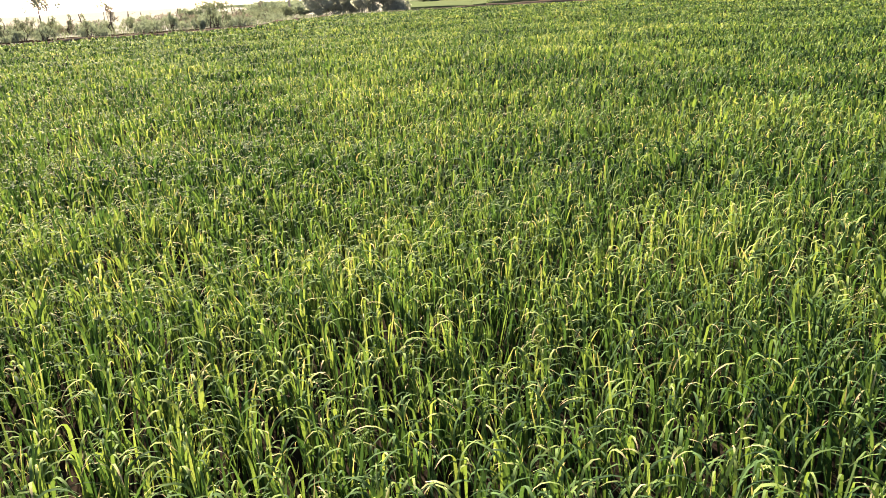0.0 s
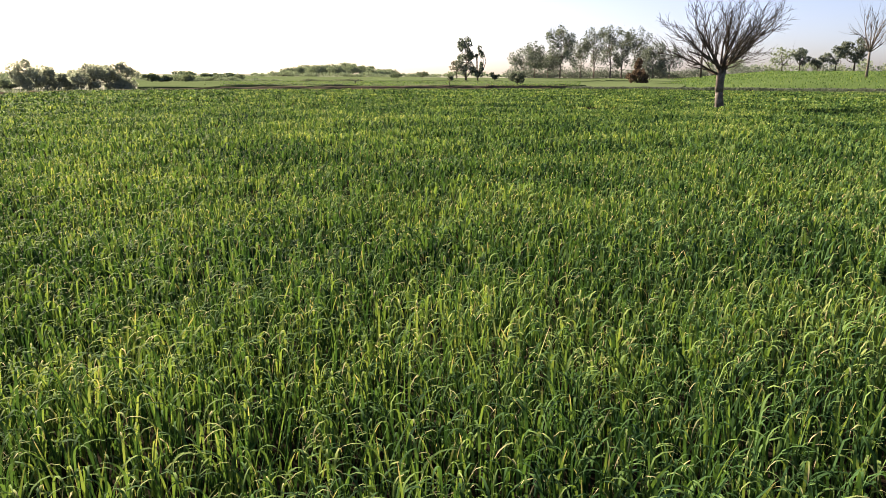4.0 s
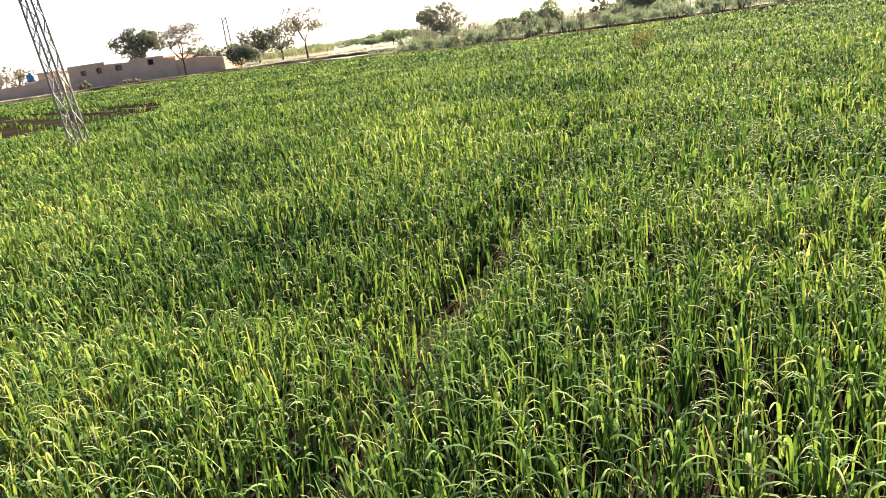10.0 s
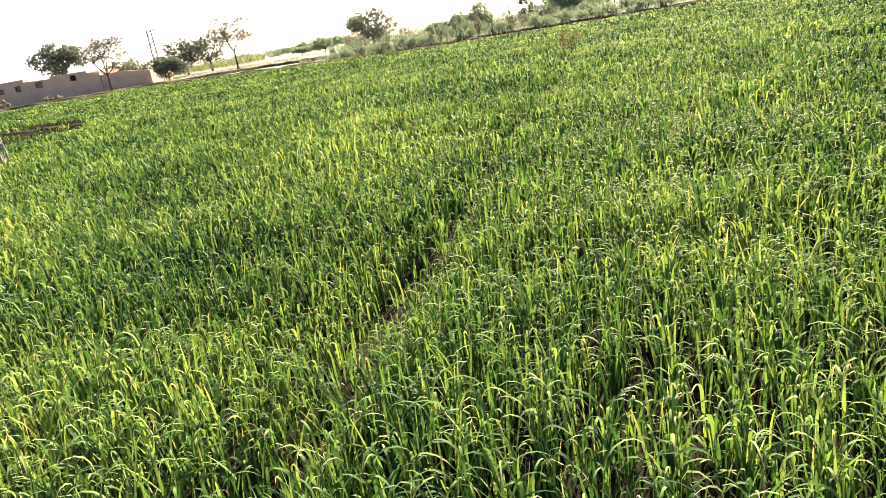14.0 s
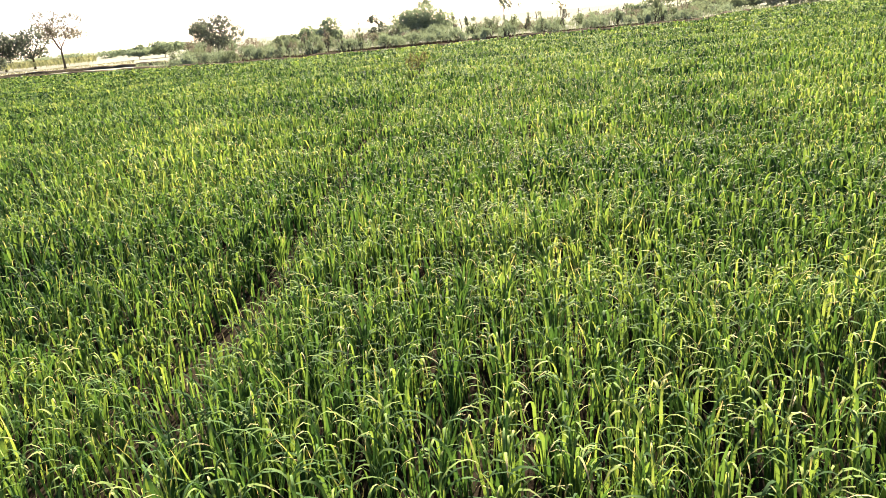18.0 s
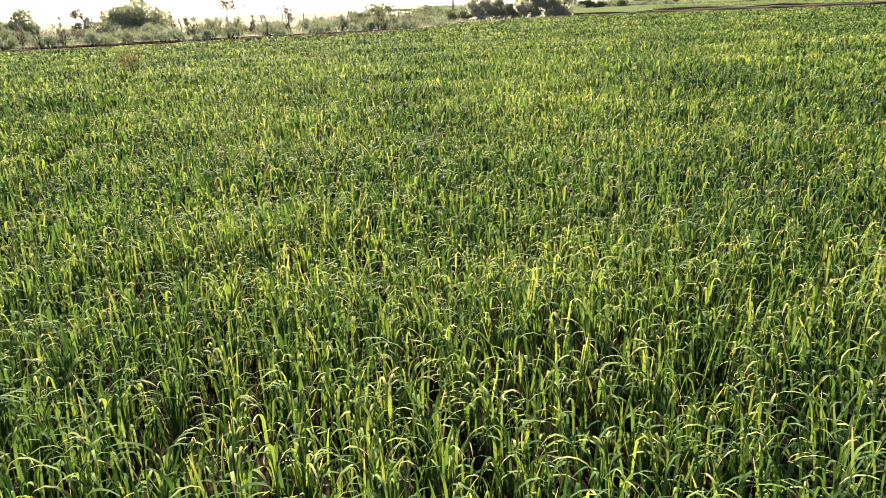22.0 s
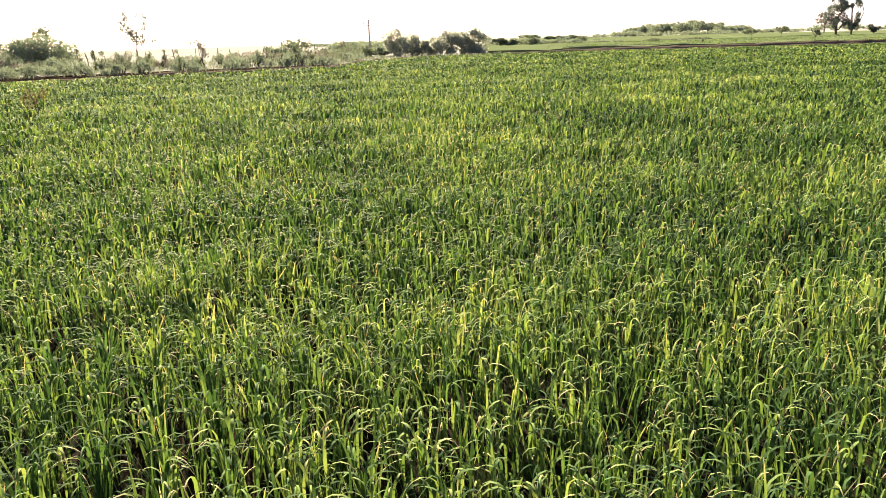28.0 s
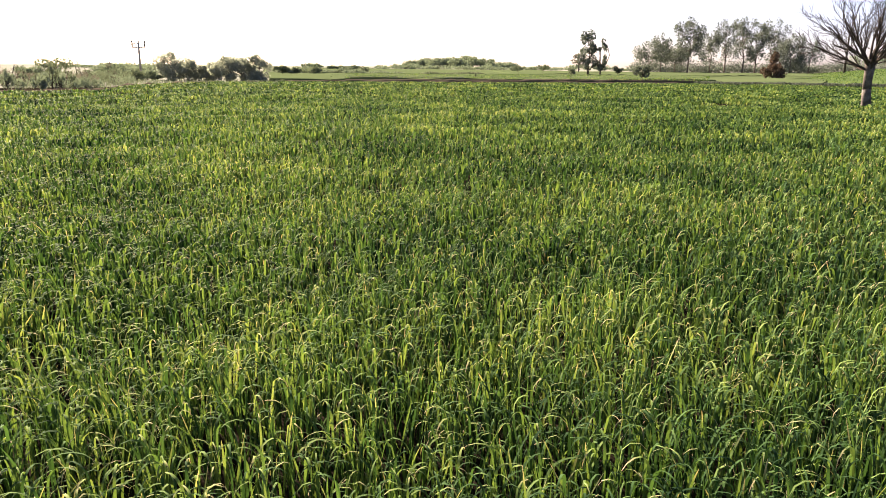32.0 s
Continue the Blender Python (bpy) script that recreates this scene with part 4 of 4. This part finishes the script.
# ---------------------------------------------------------------- lattice mast in the wheat
mast = thing("lattice_mast", at(-48.3, 16.4), "galvanised steel lattice power mast standing in the wheat", "mast", turn=20)
MH, MB, MT = 7.6, 0.13, 0.08
mast.rotation_euler = (0, 0, 0)
mast.matrix_world = Matrix.Translation(at(-48.3, 16.4)) @ Matrix.Rotation(radians(-4.0), 4, at(-48.3, 1.0)) @ Matrix.Rotation(radians(20), 4, "Z")


def half_at(z):
    return MB + (MT - MB) * z / MH


def angle_bar(a, b, w, t, name):
    d = (b - a).normalized()
    s = d.cross(Vector((0, 0, 1))) if abs(d.z) < 0.9 else d.cross(Vector((1, 0, 0)))
    s.normalize()
    u = s.cross(d)
    verts, faces = [], []
    prof = [(-w / 2, -w / 2), (w / 2, -w / 2), (w / 2, -w / 2 + t), (-w / 2 + t, -w / 2 + t), (-w / 2 + t, w / 2), (-w / 2, w / 2)]
    for p in (a, b):
        for x, y in prof:
            verts.append(p + s * x + u * y)
    for k in range(6):
        faces.append((k, (k + 1) % 6, 6 + (k + 1) % 6, 6 + k))
    faces += [(5, 4, 3, 2, 1, 0), (6, 7, 8, 9, 10, 11)]
    return part(name, (verts, faces, STEEL), mast)


corner = [(-1, -1), (1, -1), (1, 1), (-1, 1)]
for cx, cy in corner:
    angle_bar(Vector((cx * MB, cy * MB, -0.1)), Vector((cx * MT, cy * MT, MH)), 0.042, 0.01, "leg")
zs = [0.25]
while zs[-1] < MH - 0.3:
    zs.append(zs[-1] + 2.9 * half_at(zs[-1]))
for i, (z1, z2) in enumerate(zip(zs, zs[1:])):
    for k in range(4):
        a, b = corner[k], corner[(k + 1) % 4]
        if i % 2:
            a, b = b, a
        angle_bar(Vector((a[0] * half_at(z1), a[1] * half_at(z1), z1)), Vector((b[0] * half_at(z2), b[1] * half_at(z2), z2)), 0.02, 0.006, "brace")
bv, bf = [], []
box(bv, bf, (-0.3, -0.3, -0.3), (0.3, 0.3, 0.06))
part("footing", (bv, bf, CONCRETE), mast, "square concrete footing")


def far_mast(az, d, top, label):
    h = height_for(d, top)
    t = thing("power_pylon", at(az, d), label, "pylon", turn=35)
    for sx in (-1, 1):
        for sy in (-1, 1):
            tv, tf = [], []
            tube(tv, tf, [Vector((sx * 0.55, sy * 0.3, 0)), Vector((sx * 0.4, sy * 0.25, h))], [0.17, 0.14], 5)
            part("leg", (tv, tf, STEEL), t)
    n = 9
    for k in range(n):
        z1, z2 = h * k / n, h * (k + 1) / n
        for sy in (-1, 1):
            s = 1 if k % 2 else -1
            tv, tf = [], []
            tube(tv, tf, [Vector((s * 0.5, sy * 0.28, z1)), Vector((-s * 0.5, sy * 0.28, z2))], [0.09, 0.09], 4)
            part("brace", (tv, tf, STEEL), t)
    tv, tf = [], []
    tube(tv, tf, [Vector((-1.1, 0, h * 0.97)), Vector((1.1, 0, h * 0.97))], [0.06, 0.06], 5)
    part("crossarm", (tv, tf, STEEL), t)
    for sx in (-1.0, 1.0):
        tv, tf = [], []
        tube(tv, tf, [Vector((sx, 0, h * 0.97)), Vector((sx, 0, h * 0.97 + 0.35))], [0.09, 0.06], 6)
        part("insulator", (tv, tf, DARK), t)
    return t


far_mast(-36.8, 165, 2.72, "far twin-legged lattice pylon behind the bushes")


def pole(az, d, top, label, arms=1, mat=CONCRETE, r=0.11):
    h = height_for(d, top)
    t = thing("utility_pole", at(az, d), label, "pole")
    tv, tf = [], []
    tube(tv, tf, [Vector((0, 0, -0.1)), Vector((0, 0, h * 0.5)), Vector((0.02, 0, h))], [r * 1.3, r, r * 0.8], 8)
    part("shaft", (tv, tf, mat, True), t)
    for k in range(arms):
        z = h * (0.97 - 0.1 * k)
        bv, bf = [], []
        box(bv, bf, (-0.75, -0.05, z - 0.05), (0.75, 0.05, z + 0.05))
        part("crossarm", (bv, bf, STEEL), t)
        for x in (-0.68, 0.0, 0.68):
            tv, tf = [], []
            tube(tv, tf, [Vector((x, 0, z + 0.05)), Vector((x, 0, z + 0.3)), Vector((x, 0, z + 0.36))], [0.05, 0.1, 0.03], 6)
            part("insulator", (tv, tf, DARK), t)
    return t


for a, d, h in ((40.9, 92, 0.75), (41.4, 92, 0.5)):
    post = thing("fence_post", at(a, d), "short weathered wooden post on a far bank", "post", "posts on the bank")
    tv, tf = [], []
    tube(tv, tf, [Vector((0, 0, -0.1)), Vector((0.02, 0, h * 0.6)), Vector((0.01, 0, h))], [0.1, 0.09, 0.075], 8)
    part("shaft", (tv, tf, BARK, True), post)
pole(16.5, 92, 1.5, "concrete power pole with crossarms past the field end", 2, r=0.12)
pole(66.5, 150, 2.6, "tall bare wooden post among far trees", 0, BARK, 0.16)

# ---------------------------------------------------------------- mud house and walls
HA, HB = at(-47.9, 113), at(-37.35, 102.5)
along_v = (HB - HA)
HL = along_v.length
turn_h = math.degrees(math.atan2(along_v.y, along_v.x))
house = thing("mud_house", HA, "low mud-brick farmhouse with a stepped parapet and small windows", "house", turn=turn_h)


def wall_with_holes(x0, x1, y0, y1, tops, holes, z0=-0.1):
    """One wall from x0 to x1 whose top follows tops (x, z); holes are (x0, x1, z0, z1) through it."""
    xs = sorted({x0, x1, *[t[0] for t in tops], *[v for h in holes for v in h[:2]]})
    xs = [x for x in xs if x0 <= x <= x1]
    zs = sorted({z0, *[v for h in holes for v in h[2:]]})
    nz = len(zs)
    verts, faces = [], []
    for x in xs:
        for z in zs + [float(np.interp(x, [t[0] for t in tops], [t[1] for t in tops]))]:
            verts += [Vector((x, y0, z)), Vector((x, y1, z))]

    def v(i, k, back):
        return (i * (nz + 1) + k) * 2 + back

    def solid_cell(i, k):
        if not (0 <= i < len(xs) - 1 and 0 <= k < nz):
            return False
        mx = (xs[i] + xs[i + 1]) / 2
        mz = (zs[k] + (zs[k + 1] if k + 1 < nz else zs[k] + 0.02)) / 2
        return not any(h[0] < mx < h[1] and h[2] < mz < h[3] for h in holes)
    for i in range(len(xs) - 1):
        for k in range(nz):
            if not solid_cell(i, k):
                continue
            a, b, c, d = (v(i, k, 0), v(i + 1, k, 0), v(i + 1, k + 1, 0), v(i, k + 1, 0))
            faces += [(a, b, c, d), (d + 1, c + 1, b + 1, a + 1)]
            for di, dk, (p, q) in ((-1, 0, (d, a)), (1, 0, (b, c)), (0, -1, (a, b)), (0, 1, (c, d))):
                if not solid_cell(i + di, k + dk):
                    faces.append((q, p, p + 1, q + 1))
    return verts, faces


def X(az):
    """Place along the house front for a bearing."""
    d = Vector((math.sin(radians(az)), math.cos(radians(az)), 0))
    n = Vector((-along_v.y, along_v.x, 0)).normalized()
    p = d * (HA.dot(n) / d.dot(n))
    return (p - HA).dot(along_v.normalized())


def Z(az, el):
    d = Vector((math.sin(radians(az)), math.cos(radians(az)), 0))
    n = Vector((-along_v.y, along_v.x, 0)).normalized()
    return height_for(HA.dot(n) / d.dot(n), el)


xa, xb, xc, xd = X(-47.7), X(-45.35), X(-40.6), X(-37.35)
part("front_wall", (*wall_with_holes(xa, xb, -0.2, 0.2, [(xa, Z(-47.7, 0.76)), (xb, Z(-45.3, 0.8))],
     [(X(-46.95), X(-46.6), 1.7, 2.3), (X(-45.95), X(-45.6), 1.7, 2.4)]), MUD), house, "weathered mud-brick side room wall")
m1, m2 = X(-43.7), X(-41.4)
part("main_wall", (*wall_with_holes(xb + 0.003, xc, -0.45, 0.0, [(xb, Z(-45.3, 0.62)), (m1, Z(-43.7, 0.56)), (m1 + 0.05, Z(-43.7, 0.72)), (m2, Z(-41.4, 0.7)), (m2 + 0.05, Z(-41.4, 0.52)), (xc, Z(-40.6, 0.42))],
     [(X(-44.65), X(-44.2), 1.75, 2.45), (X(-42.5), X(-42.1), 1.9, 2.6)]), MUD), house, "weathered mud-brick main wall with steps in its top")
part("yard_wall", (*wall_with_holes(xc + 0.003, xd, -0.3, 0.05, [(xc, Z(-40.5, 0.26)), (X(-39.3), Z(-39.3, 0.3)), (xd, Z(-37.3, 0.08))], []), MUD), house, "lower mud wall of the yard")
part("end_wall", (*wall_with_holes(xd - 0.33, xd - 0.003, 0.06, 7.0, [(xd - 0.4, 1.65), (xd, 1.65)], []), MUD), house)
bv, bf = [], []
box(bv, bf, (xa, 0.21, -0.1), (xa + 0.35, 6.0, 2.9))
box(bv, bf, (xc - 0.4, 0.01, -0.1), (xc - 0.05, 6.0, 2.5))
box(bv, bf, (xa, 6.0, -0.1), (xc, 6.35, 2.7))
part("back_wall", (bv, bf, MUD), house)
bv, bf = [], []
box(bv, bf, (xa + 0.36, 0.25, 2.45), (xc - 0.42, 5.98, 2.62))
part("roof", (bv, bf, MUD), house, "flat mud roof")
# the last window's dark panel stands in for the shaded room behind it
for x0, x1, z0, z1, y, m, lb in [(X(-46.95), X(-46.6), 1.7, 2.3, 0.1, DUST, "pale shuttered window"), (X(-45.95), X(-45.6), 1.7, 2.4, 0.1, DUST, "pale shuttered window"),
                                 (X(-44.65), X(-44.2), 1.75, 2.45, -0.15, DUST, "pale shuttered window"), (X(-42.5), X(-42.1), 1.9, 2.6, -0.1, DARK, "small window filled by a dark panel painted as shade")]:
    wv, wf = [], []
    box(wv, wf, (x0, y, z0), (x1, y + 0.04, z1))
    w = part("window", (wv, wf, m), house, lb)
    fv, ff = [], []
    box(fv, ff, (x0, y - 0.05, z1 - 0.06), (x1, y - 0.003, z1))
    box(fv, ff, (x0, y - 0.05, z0), (x1, y - 0.003, z0 + 0.06))
    box(fv, ff, (x0, y - 0.05, z0 + 0.063), (x0 + 0.06, y - 0.003, z1 - 0.063))
    box(fv, ff, (x1 - 0.06, y - 0.05, z0 + 0.063), (x1, y - 0.003, z1 - 0.063))
    part("window_frame", (fv, ff, BARK), w)

LA, LB = at(-66, 128), at(-48.2, 116)
low = thing("yard_wall", LA, "long low mud wall running on from the farmhouse", "wall", turn=math.degrees(math.atan2((LB - LA).y, (LB - LA).x)))
ll = (LB - LA).length
part("wall", (*wall_with_holes(0, ll, -0.2, 0.2, [(0, 1.2), (ll * 0.4, 1.1), (ll * 0.74, 1.25), (ll * 0.78, 1.5), (ll * 0.9, 1.6), (ll * 0.93, 2.0), (ll, 2.1)], []), MUD), low)
shed = thing("mud_shed", at(-49.0, 119), "low mud shed behind the yard wall", "shed", turn=turn_h)
bv, bf = [], []
box(bv, bf, (-1.6, 0, -0.1), (1.6, 4.0, 2.75))
part("walls", (bv, bf, MUD), shed)
bv, bf = [], []
box(bv, bf, (-1.8, -0.2, 2.753), (1.8, 4.2, 2.9))
part("roof", (bv, bf, MUD), shed)
base = thing("tank_stand", at(-50.05, 124), "mud-brick stand that carries a water tank", "stand")
bv, bf = [], []
box(bv, bf, (-0.7, -0.7, -0.1), (0.7, 0.7, 1.9))
part("pier", (bv, bf, MUD), base)
tank = thing("water_tank", at(-50.05, 124, 1.9), "blue plastic ribbed water tank on a mud stand", "water tank")
tv, tf = [], []
zs_ = [0.0, 0.02, 0.2, 0.24, 0.28, 0.45, 0.49, 0.53, 0.7, 0.74, 0.78, 0.95, 1.15, 1.2]
rs_ = [0.5, 0.55, 0.55, 0.58, 0.55, 0.55, 0.58, 0.55, 0.55, 0.58, 0.55, 0.52, 0.2, 0.18]
tube(tv, tf, [Vector((0, 0, z)) for z in zs_], rs_, 16)
part("body", (tv, tf, BLUE, True), tank)
tv, tf = [], []
tube(tv, tf, [Vector((0, 0, 1.203)), Vector((0, 0, 1.27))], [0.22, 0.2], 12)
part("lid", (tv, tf, BLUE), tank)
tree("bush", -47.0, 104, -0.3, 0.7, "small dry brown bush against the mud wall", DRYLEAF, trunk=0.1, blobs=5, leaves=300, seed=500, gaps=0.3, category="bush", bottom=0.03)
tree("bush", -44.0, 102, -0.55, 1.0, "small dry weed clump against the mud wall", DRYLEAF, trunk=0.1, blobs=5, leaves=250, seed=501, gaps=0.4, category="bush", bottom=0.03)

# ---------------------------------------------------------------- dry grass along banks and track
rng = np.random.default_rng(77)
far_tufts("mustard_field", rng, -37.2, -29.4, 105, 190, 8000, lambda a, d: 0.25 + 0 * d, 0.75, 0.12, MUSTARD_LEAF, "far plot of yellow-green flowering mustard", "crop")
far_tufts("bank_weeds", rng, -27, 27, 52, 76, 9000, lambda a, d: 0 * d, 0.3, 0.05, DUSTY, "low dusty grey-green weeds, paled for haze, between the wheat and the scrub", "weeds")
far_tufts("low_hedge", rng, 31.3, 40.0, 80.5, 82.5, 3500, lambda a, d: 0.12 + 0 * d, 0.34, 0.07, DARKLEAF, "low dark green hedge along a far plot", "hedge")
far_tufts("wall_weeds", rng, -56, -27, 76, 103, 5000, lambda a, d: 0 * d, 0.17, 0.05, WEED, "low weeds beside the dusty track", "weeds")
far_tufts("rising_crop", rng, 62, 88, 71, 168, 13000, lambda a, d: np.clip((a - 63) / 8, 0, 1) * np.interp(d, [71, 95, 130, 168], [0.05, 0.9, 1.5, 2.2]), 0.22, 0.06, WHEAT,
          "green wheat on gently rising land past the bank", "crop")
far_tufts("far_crop", rng, 31, 58, 75, 122, 9000, lambda a, d: 0.34 + 0 * d, 0.16, 0.06, WHEAT, "green wheat of a far plot", "crop")
far_tufts("hedge_weeds", rng, 57, 88, 66.4, 68.8, 7000, lambda a, d: 0.2 + 0 * d, 0.3, 0.06, DARKLEAF, "dark overgrown weeds on the field bank", "weeds")
